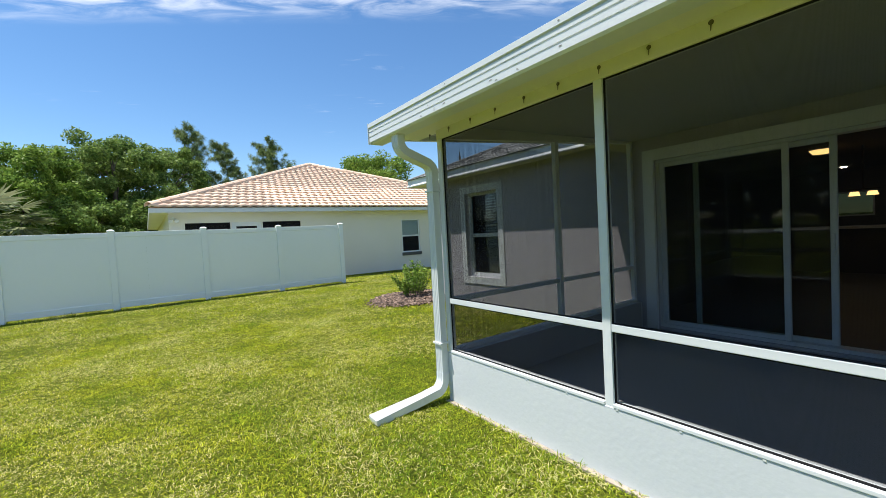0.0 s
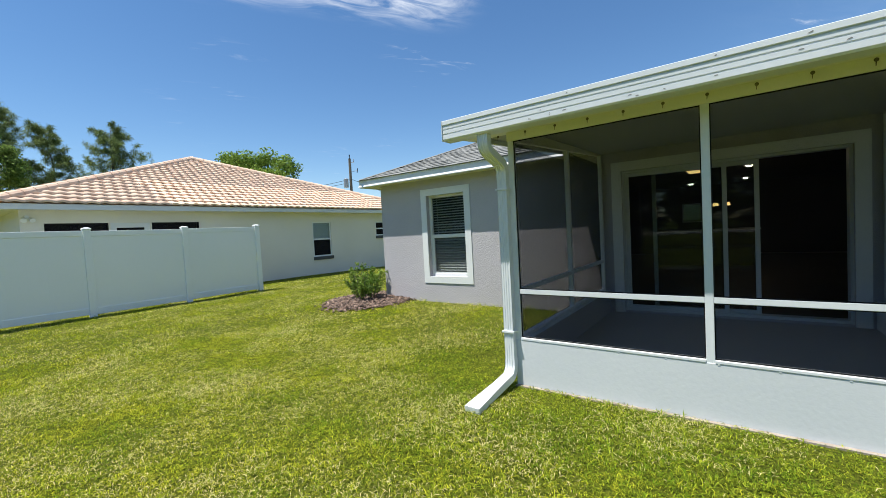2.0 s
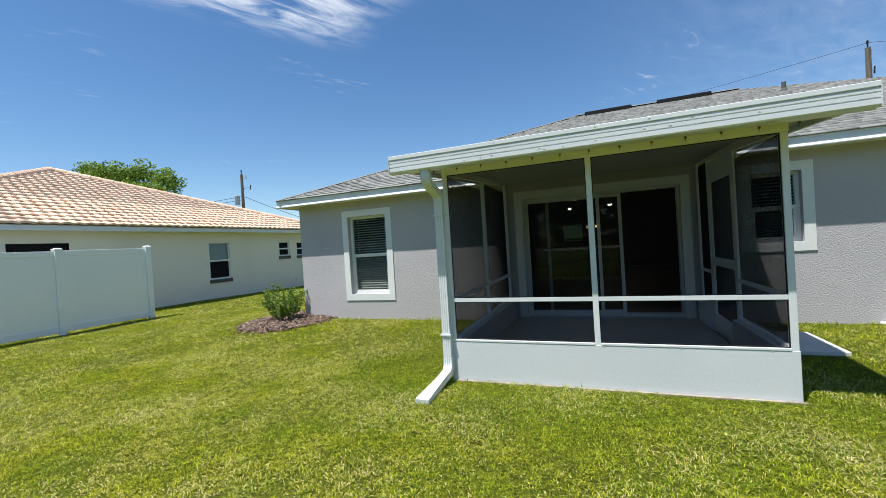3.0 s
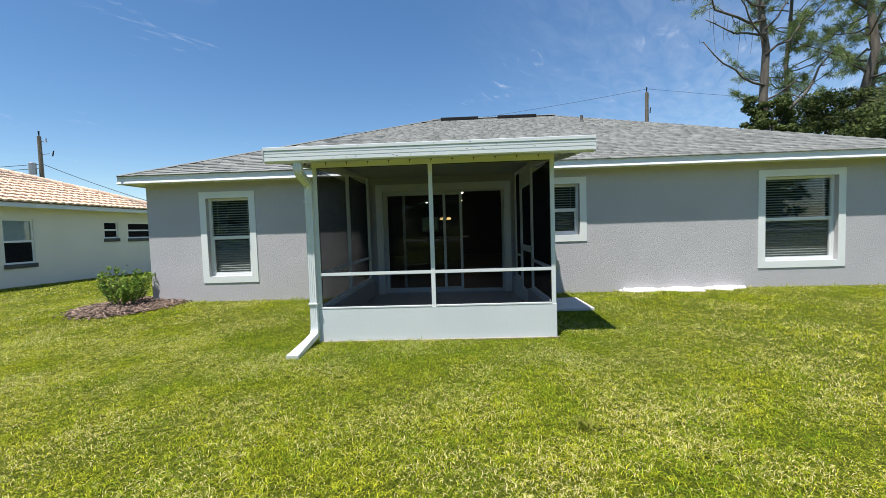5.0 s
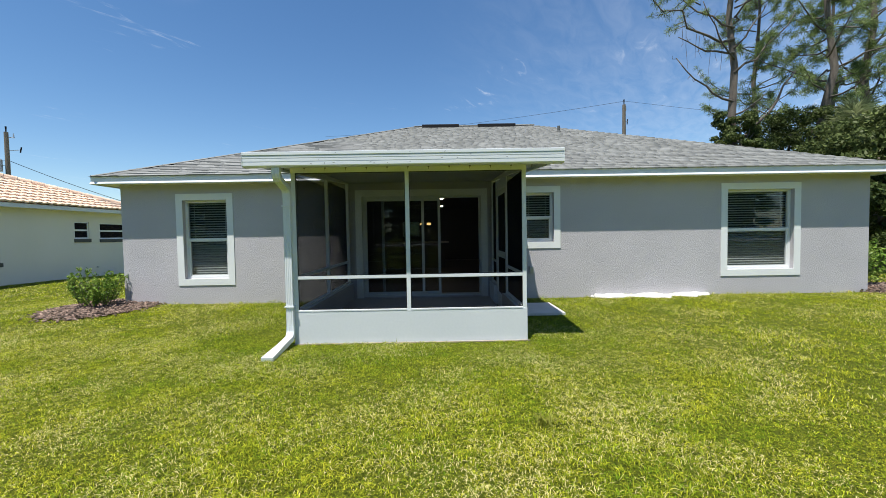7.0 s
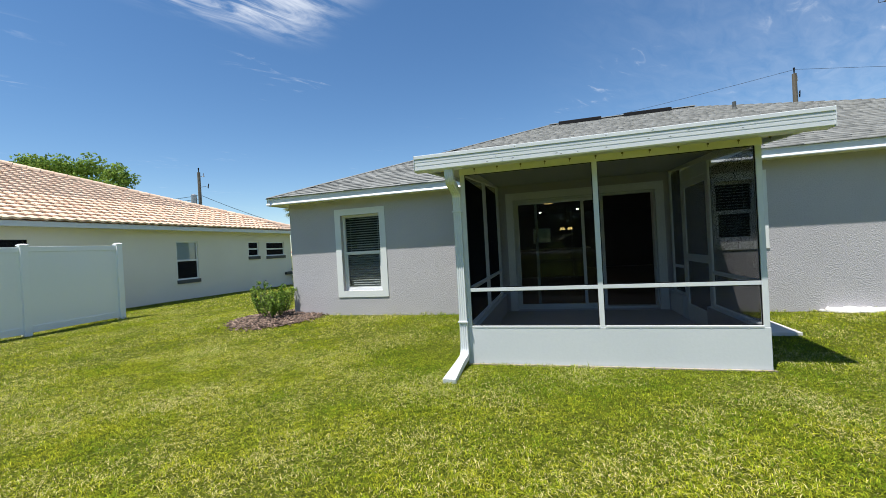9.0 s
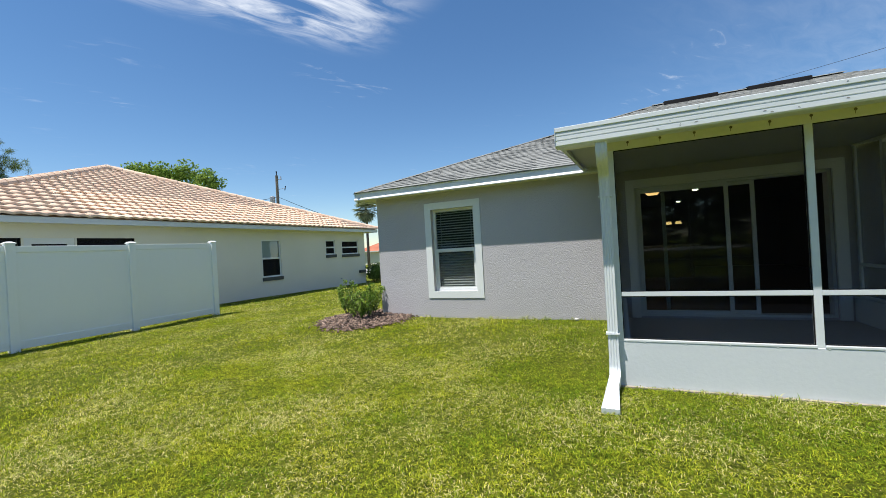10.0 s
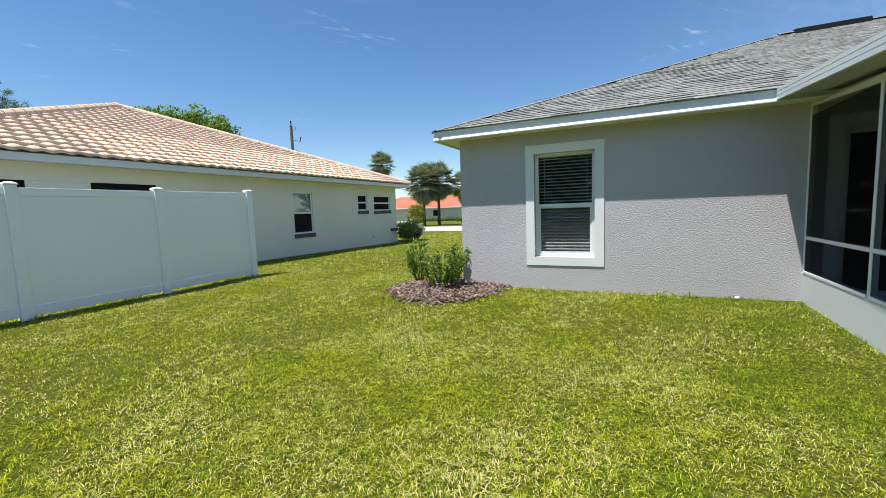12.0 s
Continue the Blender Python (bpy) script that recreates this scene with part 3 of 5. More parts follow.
part("pane", boxed(RXB + 0.07, RXB + 0.075, 1.73, 2.43, 1.27, 1.87), DARK_GLASS, fw).visible_shadow = False
isl = thing("kitchen_island", (12.0, 1.6, 0.12), "dark kitchen island with a pale stone top", "kitchen island")
part("body", boxed(11.65, 12.35, 0.6, 2.7, 0.12, 1.02), CABINET, isl)
part("worktop", boxed(11.5, 12.45, 0.45, 2.8, 1.02, 1.06, bevel=0.006), COUNTER, isl)
for x, y in ((10.2, 0.70), (13.7, 0.68), (14.2, 2.07)):
    d = thing("ceiling_lamp", (x, y, 2.49), "small round recessed warm ceiling lamp", "ceiling lamp", "recessed room lamps")
    part("lens", rod(bmesh.new(), (x, y, 2.455), (x, y, 2.489), 0.045, 0.075, n=20), RECESSED, d)
    part("ring", rod(bmesh.new(), (x, y, 2.480), (x, y, 2.488), 0.10, n=20), TRIM, d)
fl = thing("ceiling_light", (9.87, 1.70, 2.49), "round flush amber glass ceiling light", "ceiling light")
part("glass", rod(bmesh.new(), (9.87, 1.70, 2.41), (9.87, 1.70, 2.488), 0.12, 0.18, n=24), AMBER, fl)
part("rim", rod(bmesh.new(), (9.87, 1.70, 2.476), (9.87, 1.70, 2.489), 0.185, n=24), STEEL, fl)
CX, CY = 10.15, 1.23
ch = thing("chandelier", (CX, CY, 2.49), "small hanging lamp with amber glass shades", "chandelier")
part("stem", rod(bmesh.new(), (CX, CY, 1.74), (CX, CY, 2.489), 0.012), BLACK, ch)
part("arm", boxed(CX - 0.01, CX + 0.01, CY - 0.2, CY + 0.2, 1.73, 1.75), BLACK, ch)
for y in (CY - 0.11, CY + 0.11):
    part("shade", rod(bmesh.new(), (CX, y, 1.63), (CX, y, 1.70), 0.075, 0.055, n=14), AMBER, ch)

# ---- screened porch ----
PX, PYL, PYR = 2.09, 2.588, -0.295
porch = thing("screened_porch", (PX, 1.13, 0.0), "white aluminium screened porch with a low painted wall", "porch")
part("slab", boxed(PX + 0.11, WX, PYR + 0.11, PYL - 0.11, -0.1, 0.10), SLAB, porch, "grey painted porch floor")
KT = 0.405
part("low_wall", boxed(PX, PX + 0.11, PYR, PYL, -0.15, KT, bevel=0.004), KNEE, porch, "white painted low wall")
part("low_wall", boxed(PX + 0.11, WX - 0.002, PYL - 0.11, PYL, -0.15, KT), KNEE, porch)
part("low_wall", boxed(PX + 0.11, 3.36, PYR, PYR + 0.11, -0.15, KT), KNEE, porch)
part("low_wall", boxed(4.36, WX - 0.002, PYR, PYR + 0.11, -0.15, KT), KNEE, porch)
# thin sheets over the low walls' inner faces, in the slab's grey
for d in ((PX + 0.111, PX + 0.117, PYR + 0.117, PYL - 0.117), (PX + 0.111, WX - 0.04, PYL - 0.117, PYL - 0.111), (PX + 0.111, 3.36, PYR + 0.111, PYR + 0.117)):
    part("wall_lining", boxed(*d, 0.101, KT - 0.002), SLAB, porch, "slab-grey inner face of the low wall")
PT = 2.11    # underside of the front beam
P = 0.05


def front_z(x):
    return PT + 0.075 * (x - PX)


def post(x, y, z0=KT, z1=None, w=P):
    part("post", boxed(x - w / 2, x + w / 2, y - w / 2, y + w / 2, z0, z1 or front_z(x), bevel=0.003), ALU, porch)


yc, yr = PYL - 0.03, PYR + 0.03
ys = PYL - 0.010     # the side screen lies near the posts' outer face
for y in (yc, 1.17, yr):
    post(PX + 0.03, y)
for x in (3.54, WX - 0.03):
    post(x, yc)
for x, z0 in ((3.34, KT), (4.38, KT), (WX - 0.03, KT)):
    post(x, yr, z0)
rails = ((PX + 0.055, 3.515), (3.565, WX - 0.055))
for y0, y1 in ((1.195, yc - 0.025), (yr + 0.025, 1.145)):
    part("mid_rail", boxed(PX + 0.008, PX + 0.052, y0, y1, 0.805, 0.845, bevel=0.003), ALU, porch)
    part("sill_rail", boxed(PX - 0.004, PX + 0.056, y0, y1, KT, KT + 0.02, bevel=0.003), ALU, porch)
    for z0, z1 in ((KT + 0.03, 0.805), (0.845, PT)):
        part("screen", face(bmesh.new(), (PX + 0.03, y0, z0), (PX + 0.03, y1, z0), (PX + 0.03, y1, z1), (PX + 0.03, y0, z1)), SCREEN, porch, "dark insect screen")
for x0, x1 in rails:
    part("mid_rail", boxed(x0, x1, yc - 0.018, yc + 0.026, 0.805, 0.845, bevel=0.003), ALU, porch)
    part("sill_rail", boxed(x0, x1, yc - 0.03, yc + 0.036, KT, KT + 0.03, bevel=0.003), ALU, porch)
    for z0, z1, z2 in ((KT + 0.03, 0.805, 0.805), (0.845, front_z(x0), front_z(x1))):
        part("screen", face(bmesh.new(), (x0, ys, z0), (x1, ys, z0), (x1, ys, z2), (x0, ys, z1)), SCREEN, porch)
for x0, x1 in ((PX + 0.055, 3.315), (4.405, WX - 0.055)):
    part("mid_rail", boxed(x0, x1, yr - 0.022, yr + 0.022, 0.805, 0.845, bevel=0.003), ALU, porch)
    part("sill_rail", boxed(x0, x1, yr - 0.036, yr + 0.03, KT, KT + 0.03, bevel=0.003), ALU, porch)
    for z0, z1, z2 in ((KT + 0.03, 0.805, 0.805), (0.845, front_z(x0), front_z(x1))):
        part("screen", face(bmesh.new(), (x0, yr, z0), (x1, yr, z0), (x1, yr, z2), (x0, yr, z1)), SCREEN, porch)


def weave(a, b, z0, z1, out):
    """The upright threads of a screen panel from a to b, each with its small depth along out."""
    a, b, o = np.array(a), np.array(b), np.array(out) * 0.00066 / 2
    n = int(np.linalg.norm(b - a) / 0.003)
    p = a + (b - a) * ((np.arange(n) + 0.5) / n)[:, None]
    low, high = np.c_[p, np.full(n, z0)], np.c_[p, np.full(n, z1)]
    o = np.array([o[0], o[1], 0])
    v = np.stack([low - o, low + o, high + o, high - o], 1)
    tagged(part("screen_weave", mesh_of("weave", v, quads=np.arange(n * 4).reshape(-1, 4)), THREAD, porch), kind="stuff")


for y0, y1 in ((1.195, yc - 0.025), (yr + 0.025, 1.145)):
    weave((PX + 0.03, y0), (PX + 0.03, y1), KT + 0.03, PT, (1, 0))
    for z0, z1 in ((KT + 0.02, 0.805), (0.845, PT)):
        part("spline", panel_y(bmesh.new(), PX + 0.018, PX + 0.027, y0, y1, z0, z1, [(y0 + 0.007, y1 - 0.007, z0 + 0.007, z1 - 0.007)]), BLACK, porch, "black screen spline")
for x0, x1 in rails:
    weave((x0, ys), (x1, ys), KT + 0.03, front_z(x0), (0, 1))
for x0, x1 in ((PX + 0.055, 3.315), (4.405, WX - 0.055)):
    weave((x0, yr), (x1, yr), KT + 0.03, front_z(x0), (0, 1))
# small clips under the front sill
for i in range(9):
    y = PYR + 0.18 + 0.31 * i
    part("clip", boxed(PX - 0.003, PX - 0.0005, y - 0.006, y + 0.006, KT - 0.009, KT - 0.001), ALU, porch)
# screen door in the far side
sd = part("screen_door", panel_x(bmesh.new(), yr - 0.018, yr + 0.018, 3.37, 4.35, 0.05, 2.06, [(3.44, 4.28, 0.30, 0.93), (3.44, 4.28, 1.03, 1.98)]), ALU, porch, "white framed screen door")
for z0, z1 in ((0.30, 0.93), (1.03, 1.98)):
    part("screen", face(bmesh.new(), (3.44, yr, z0), (4.28, yr, z0), (4.28, yr, z1), (3.44, yr, z1)), SCREEN, sd)
weave((3.44, yr), (4.28, yr), 0.30, 1.98, (0, 1))
part("door_handle", boxed(3.395, 3.42, yr - 0.05, yr - 0.02, 1.0, 1.12, bevel=0.004), BLACK, sd)
part("header", boxed(3.37, 4.35, yr - 0.02, yr + 0.02, 2.065, front_z(3.8), bevel=0.003), ALU, porch)
# beams and roof panel
part("beam", boxed(PX + 0.002, PX + 0.062, PYR, PYL, PT, PT + 0.12, bevel=0.003), CREAM_BOUNCE_ALU, porch, "front beam, cream with lawn bounce in its colour")
GX, GY0, GY1 = 1.70, -0.64, 2.975
GB, GT = 2.125, 2.288
RS = 0.078


def roof_z(x):
    return GT - 0.035 + RS * (x - GX - 0.12)


bm = bmesh.new()
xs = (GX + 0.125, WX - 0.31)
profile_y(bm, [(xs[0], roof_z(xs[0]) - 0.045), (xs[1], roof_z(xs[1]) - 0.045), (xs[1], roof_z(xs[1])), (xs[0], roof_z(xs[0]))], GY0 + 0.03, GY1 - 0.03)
part("roof_panel", bm, CEIL_SHADED, porch, "white aluminium pan roof, coloured grey as in shade")
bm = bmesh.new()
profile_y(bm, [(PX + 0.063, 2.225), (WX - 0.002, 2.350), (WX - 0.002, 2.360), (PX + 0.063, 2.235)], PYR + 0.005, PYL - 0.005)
part("ceiling_panel", bm, CEIL_SHADED, porch, "plain porch ceiling, coloured grey as in shade")
for y in (yc, yr):
    bm = bmesh.new()
    profile_y(bm, [(PX + 0.065, front_z(PX + 0.065)), (WX - 0.002, front_z(WX)), (WX - 0.002, front_z(WX) + 0.05), (PX + 0.065, front_z(PX) + 0.11)], y - 0.025, y + 0.025)
    part("side_beam", bm, CREAM_BOUNCE_ALU, porch)
for y0, y1 in ((GY1 - 0.03, GY1), (GY0, GY0 + 0.03)):
    bm = bmesh.new()
    z0, z1 = roof_z(GX + 0.12), roof_z(WX - 0.31)
    profile_y(bm, [(GX + 0.125, z0 - 0.09), (WX - 0.31, z1 - 0.09), (WX - 0.31, z1 + 0.03), (GX + 0.125, z0 + 0.03)], y0, y1)
    o = y1 if y0 > 0 else y0 - 0.006
    for lo, hi in ((-0.09, -0.052), (-0.042, -0.008), (0.002, 0.034)):
        profile_y(bm, [(GX + 0.125, z0 + lo), (WX - 0.31, z1 + lo), (WX - 0.31, z1 + hi), (GX + 0.125, z0 + hi)], o, o + 0.006)
    part("side_fascia", bm, ALU, porch, "white roof edge trim")
prof = [(GX, GB + 0.012), (GX, GB + 0.045), (GX + 0.006, GB + 0.048), (GX + 0.006, GB + 0.054), (GX, GB + 0.057), (GX, GB + 0.083), (GX + 0.006, GB + 0.086), (GX + 0.006, GB + 0.092),
        (GX, GB + 0.095), (GX, GB + 0.118), (GX + 0.005, GB + 0.121), (GX - 0.006, GB + 0.128), (GX - 0.006, GT - 0.004), (GX, GT), (GX + 0.012, GT), (GX + 0.012, GB + 0.03), (GX + 0.11, GB + 0.03), (GX + 0.11, GT - 0.03),
        (GX + 0.122, GT - 0.03), (GX + 0.122, GB), (GX + 0.012, GB)]
gutter = part("gutter", profile_y(bmesh.new(), prof, GY0, GY1), ALU, porch, "white ribbed aluminium gutter with scuffs")
for y0, y1 in ((GY0 - 0.004, GY0 - 0.0005), (GY1 + 0.0005, GY1 + 0.004)):
    part("end_cap", boxed(GX - 0.008, GX + 0.126, y0, y1, GB - 0.002, GT + 0.002), ALU, gutter)
# soffit strip between gutter and beam
part("soffit_strip", boxed(GX + 0.124, PX + 0.06, GY0 + 0.03, GY1 - 0.03, 2.185, 2.195), CREAM_BOUNCE_ALU, porch)
random.seed(4)
for i in range(13):
    y = GY0 + 0.28 + i * 0.252
    bm = rod(bmesh.new(), (PX - 0.002, y, 2.165), (PX - 0.008, y, 2.165), 0.007, n=8)
    rod(bm, (PX - 0.002, y, 2.165), (PX - 0.003, y, 2.165), 0.011, n=10)
    rod(bm, (PX - 0.003, y, 2.165), (PX - 0.003, y + 0.002, 2.132), 0.0035, 0.0015, n=6)
    part("screw", bm, BOLT, porch, "dark screw with a rust run")
for i in range(16):
    y = random.uniform(GY0 + 0.5, GY1 - 0.15) if i > 7 else 1.75 + random.uniform(-0.5, 0.5)
    z = GB + random.choice((0.02, 0.034, 0.068, 0.105, 0.142))
    w = random.uniform(0.006, 0.028)
    bm = bmesh.new()
    x = GX - (0.0075 if z > GB + 0.12 else 0.0015)
    a = random.uniform(-0.006, 0.006)
    face(bm, (x, y, z), (x, y + w, z + a), (x, y + w * 0.8, z + a + 0.006), (x, y + w * 0.2, z + 0.005))
    part("scuff", bm, DIRT, gutter)

# downspout with ribs, elbows and a flared foot
def ribbed(w, d):
    s = []
    n = 4
    for k in range(n):
        for t, o in ((0.08, 0), (0.42, 0), (0.5, -0.004), (0.92, -0.004)):
            s.append((-w / 2 + (k + t) * w / n, -d / 2 - o))
    s += [(w / 2, -d / 2), (w / 2, d / 2), (-w / 2, d / 2), (-w / 2, -d / 2)]
    return s


sec = ribbed(0.086, 0.060)
DX, DY = PX - 0.034, 2.62


def along(pts):
    """Stations for a section that keeps its width along y."""
    st = []
    pts = [Vector(p) for p in pts]
    for i, p in enumerate(pts):
        d = (pts[min(i + 1, len(pts) - 1)] - pts[max(i - 1, 0)]).normalized()
        u = Vector((0, 1, 0))
        u = (u - d * u.dot(d)).normalized()
        v = d.cross(u)
        st.append((p, u, v))
    return st


def arc(c, r, a0, a1, n=7):
    return [(c[0] + r * math.cos(radians(a0 + (a1 - a0) * k / n)), DY, c[1] + r * math.sin(radians(a0 + (a1 - a0) * k / n))) for k in range(n + 1)]


sx = GX + 0.06
upper = [(sx, DY, GB + 0.02), (sx, DY, GB - 0.03)] + arc((sx + 0.09, GB - 0.05), 0.09, 180, 245, 6)
upper += arc((DX - 0.09, 1.845), 0.09, 62, 0, 6) + [(DX, DY, 1.80)]
ds = part("downspout", swept(bmesh.new(), sec, along([(DX, DY, 1.81), (DX, DY, 0.46), (DX, DY, 0.20)])), ALU, porch, "white ribbed downspout")
part("upper_elbow", swept(bmesh.new(), [(a * 1.05, b * 1.05) for a, b in sec], along(upper)), ALU, ds)
low = [(DX, DY, 0.24)] + arc((DX - 0.12, 0.20), 0.12, 0, -58, 6)
st = along(low + [(1.84, DY + 0.015, 0.066), (1.43, DY + 0.03, 0.022)])
st[-1] = (st[-1][0], st[-1][1] * 1.45, st[-1][2] * 0.75)
part("lower_elbow", swept(bmesh.new(), [(a * 1.06, b * 1.06) for a, b in sec], st), ALU, ds)
part("strap", boxed(DX - 0.042, DX + 0.042, DY - 0.056, DY + 0.056, 0.475, 0.49), ALU, ds)
part("strap", boxed(DX - 0.042, DX + 0.042, DY - 0.056, DY + 0.056, 1.70, 1.715), ALU, ds)

solid("soil_strip", boxed(PX - 0.035, PX - 0.001, PYR - 0.02, PYL, -0.03, 0.012), BARE_SOIL, "narrow strip of bare tan soil along the porch wall", "soil", "structure")
pad = solid("step_pad", boxed(3.40, 4.32, -1.18, PYR - 0.004, -0.05, 0.075, bevel=0.01), CONCRETE, "pale concrete step pad beside the porch door", "step")
vb = thing("outlet_box", (WX, -1.01, 0.61), "small grey outdoor outlet box on the stucco wall", "outlet box")
part("cover", boxed(WX - 0.05, WX - 0.001, -1.05, -0.97, 0.54, 0.68, bevel=0.008), STEEL, vb)

# spilled white concrete along the wall's foot
random.seed(7)
bm = bmesh.new()
for i in range(60):
    t = random.random()
    y, s = -2.2 - 2.3 * t, (0.04 + 0.09 * random.random()) * (0.4 + math.sin(math.pi * t))
    bmesh.ops.create_icosphere(bm, subdivisions=2, radius=1, matrix=Matrix.LocRotScale((WX - 0.02 - 0.07 * random.random(), y, 0.055), Euler((0, 0, random.random() * 6)), (s, s * 1.7, 0.03 + 0.04 * random.random())))
solid("concrete_spill", bm, surface("white_mortar", (0.66, 0.65, 0.63), (0.78, 0.77, 0.75), 0.95, 8, 60, 0.6, 0.006), "rough white mortar spill along the wall foot", "mortar", smooth=True)

# a pale stone in the grass at the wall's foot
sm = bmesh.new()
bmesh.ops.create_icosphere(sm, subdivisions=2, radius=1, matrix=Matrix.LocRotScale((4.93, 3.22, 0.07), Euler((0.2, 0.1, 0.7)), (0.030, 0.042, 0.026)))
for sv_ in sm.verts:
    sv_.co += Vector((math.sin(sv_.co.y * 160), math.sin(sv_.co.z * 190), math.sin(sv_.co.x * 170))) * 0.004
solid("stone", sm, CONCRETE, "small pale stone in the grass beside the stucco wall", "stone", smooth=True)

# ---- vinyl fence ----
FY, FT = 11.87, 1.80
fence = thing("fence", (1.3, FY, 0.0), "white vinyl privacy fence on the lawn edge", "fence")
posts = [5.04 - 1.83 * i for i in range(10)]
pm = bmesh.new()
box(pm, -0.062, 0.062, -0.062, 0.062, -0.2, FT + 0.02, bevel=0.006)
cap = bmesh.new()
swept(cap, [(-1, -1), (1, -1), (1, 1), (-1, 1)], [((0, 0, z), (s, 0, 0), (0, s, 0)) for z, s in ((FT + 0.02, 0.072), (FT + 0.037, 0.072), (FT + 0.043, 0.064), (FT + 0.062, 0.03))])
for i, x in enumerate(posts):
    z = gz(x, FY)
    a, b = pm.copy(), cap.copy()
    bmesh.ops.translate(a, verts=a.verts, vec=(x, FY, z)); bmesh.ops.translate(b, verts=b.verts, vec=(x, FY, z))
    po = part("post", a, VINYL, fence)
    part("cap", b, VINYL, po)
    if i + 1 < len(posts):
        x0, x1 = posts[i + 1] + 0.062, x - 0.062
        part("top_rail", boxed(x0, x1, FY - 0.025, FY + 0.025, z + FT - 0.115, z + FT - 0.005, bevel=0.005), VINYL, fence)
        part("bottom_rail", boxed(x0, x1, FY - 0.025, FY + 0.025, z + 0.05, z + 0.19, bevel=0.005), VINYL, fence)
        n = 6
        for k in range(n):
            w = (x1 - x0) / n
            part("board", boxed(x0 + k * w + 0.0001, x0 + (k + 1) * w - 0.0001, FY - 0.011, FY + 0.011, z + 0.17, z + FT - 0.10), VINYL, fence)

# ---- neighbouring house ----
NY, NXL, NXR = 14.17, 0.75, 14.87
NE0, NE1, NEY, NEZ = 0.30, 15.45, 13.74, 2.51
nb = thing("house", (7.8, NY, -0.1), "cream stucco neighbour house with a peach clay tile hip roof", "house")
N_WINS = [(8.60, 9.48, 0.68, 2.04), (12.0, 12.63, 1.38, 2.02), (13.1, 14.35, 1.36, 2.0)]
N_SCR = [(1.15, 2.36, 0.9, 2.08), (2.40, 3.28, 0.0, 2.08), (3.32, 4.55, 0.9, 2.08)]
part("wall", panel_x(bmesh.new(), NY, NY + 0.2, NXL, NXR, -0.5, 2.40, N_WINS + N_SCR), WHITE_STUCCO, nb, "cream stucco side wall")
part("wall", boxed(NXL, NXL + 0.2, NY + 0.2, 26.0, -0.5, 2.40), WHITE_STUCCO, nb)
part("wall", boxed(NXR - 0.2, NXR, NY + 0.2, 26.0, -0.5, 2.40), WHITE_STUCCO, nb)
part("wall", boxed(NXL + 0.2, NXR - 0.2, 25.8, 26.0, -0.5, 2.40), WHITE_STUCCO, nb)
bm = bmesh.new()
box(bm, NXL + 0.2, NXR - 0.2, NY + 1.2, NY + 1.25, -0.3, 2.3)
part("room_lining", bm, CABINET, nb)
part("soffit", boxed(NE0 + 0.02, NE1 - 0.02, NEY + 0.02, 26.4, 2.40, 2.412), WHITE_STUCCO, nb)
part("fascia", boxed(NE0, NE1, NEY, NEY + 0.025, 2.375, NEZ, bevel=0.004), ALU, nb, "pale fascia board")
part("fascia", boxed(NE0, NE0 + 0.025, NEY + 0.025, 26.42, 2.375, NEZ), ALU, nb)
part("fascia", boxed(NE1 - 0.025, NE1, NEY + 0.025, 26.42, 2.375, NEZ), ALU, nb)
for j, (x0, x1, z0, z1) in enumerate(N_WINS):
    bm = bmesh.new()
    f, y0, y1 = 0.05, NY + 0.03, NY + 0.09
    zm = (z0 + z1) / 2
    panel_x(bm, y0, y1, x0, x1, z0, z1, [(x0 + f, x1 - f, z0 + f, zm - 0.03), (x0 + f, x1 - f, zm + 0.03, z1 - f)])
    w = part("window", bm, TRIM, nb, "white-framed sash window with a dark sill")
    part("window_sill", boxed(x0 - 0.02, x1 + 0.04, NY - 0.04, NY + 0.025, z0 - 0.13, z0 - 0.001, bevel=0.006), DARK_SILL, w)
    for za, zb in ((zm + 0.02, z1 - f), (z0 + f, zm - 0.02)):
        part("pane", boxed(x0 + f, x1 - f, NY + 0.055, NY + 0.06, za, zb), GLASS, w).visible_shadow = False
    for za, zb in ((zm + 0.03, z1 - f), (z0 + f, zm - 0.03))[j == 0:]:
        part("insect_screen", face(bmesh.new(), (x0 + f, NY + 0.045, za), (x1 - f, NY + 0.045, za), (x1 - f, NY + 0.045, zb), (x0 + f, NY + 0.045, zb)), SCREEN_DARK, w)
    if j == 0:
        part("blind", boxed(x0 + 0.03, x1 - 0.03, NY + 0.1, NY + 0.11, zm, z1), TRIM, w, "half-lowered pale blind")
for j, (x0, x1, z0, z1) in enumerate(N_SCR):
    bm = bmesh.new()
    f = 0.13 if j == 1 else 0.03
    panel_x(bm, NY + 0.02, NY + 0.07, x0, x1, z0, z1, [(x0 + f, x1 - f, z0 + f, z1 - f)])
    w = part("window", bm, TRIM if j == 1 else BLACK, nb, "dark screened opening")
    part("screen", face(bmesh.new(), (x0, NY + 0.05, z0), (x1, NY + 0.05, z0), (x1, NY + 0.05, z1), (x0, NY + 0.05, z1)), SCREEN_DARK, w)
part("hose_box", boxed(14.3, 14.75, NY - 0.12, NY - 0.001, 0.42, 0.55, bevel=0.01), DARK_SILL, nb)
fm = rod(bmesh.new(), (NXL + 0.12, NY - 0.001, 2.22), (NXL + 0.12, NY - 0.05, 2.22), 0.05, n=12)
rod(fm, (NXL + 0.07, NY - 0.05, 2.20), (NXL + 0.05, NY - 0.17, 2.14), 0.03, 0.055, n=12)
rod(fm, (NXL + 0.17, NY - 0.05, 2.20), (NXL + 0.20, NY - 0.17, 2.14), 0.03, 0.055, n=12)
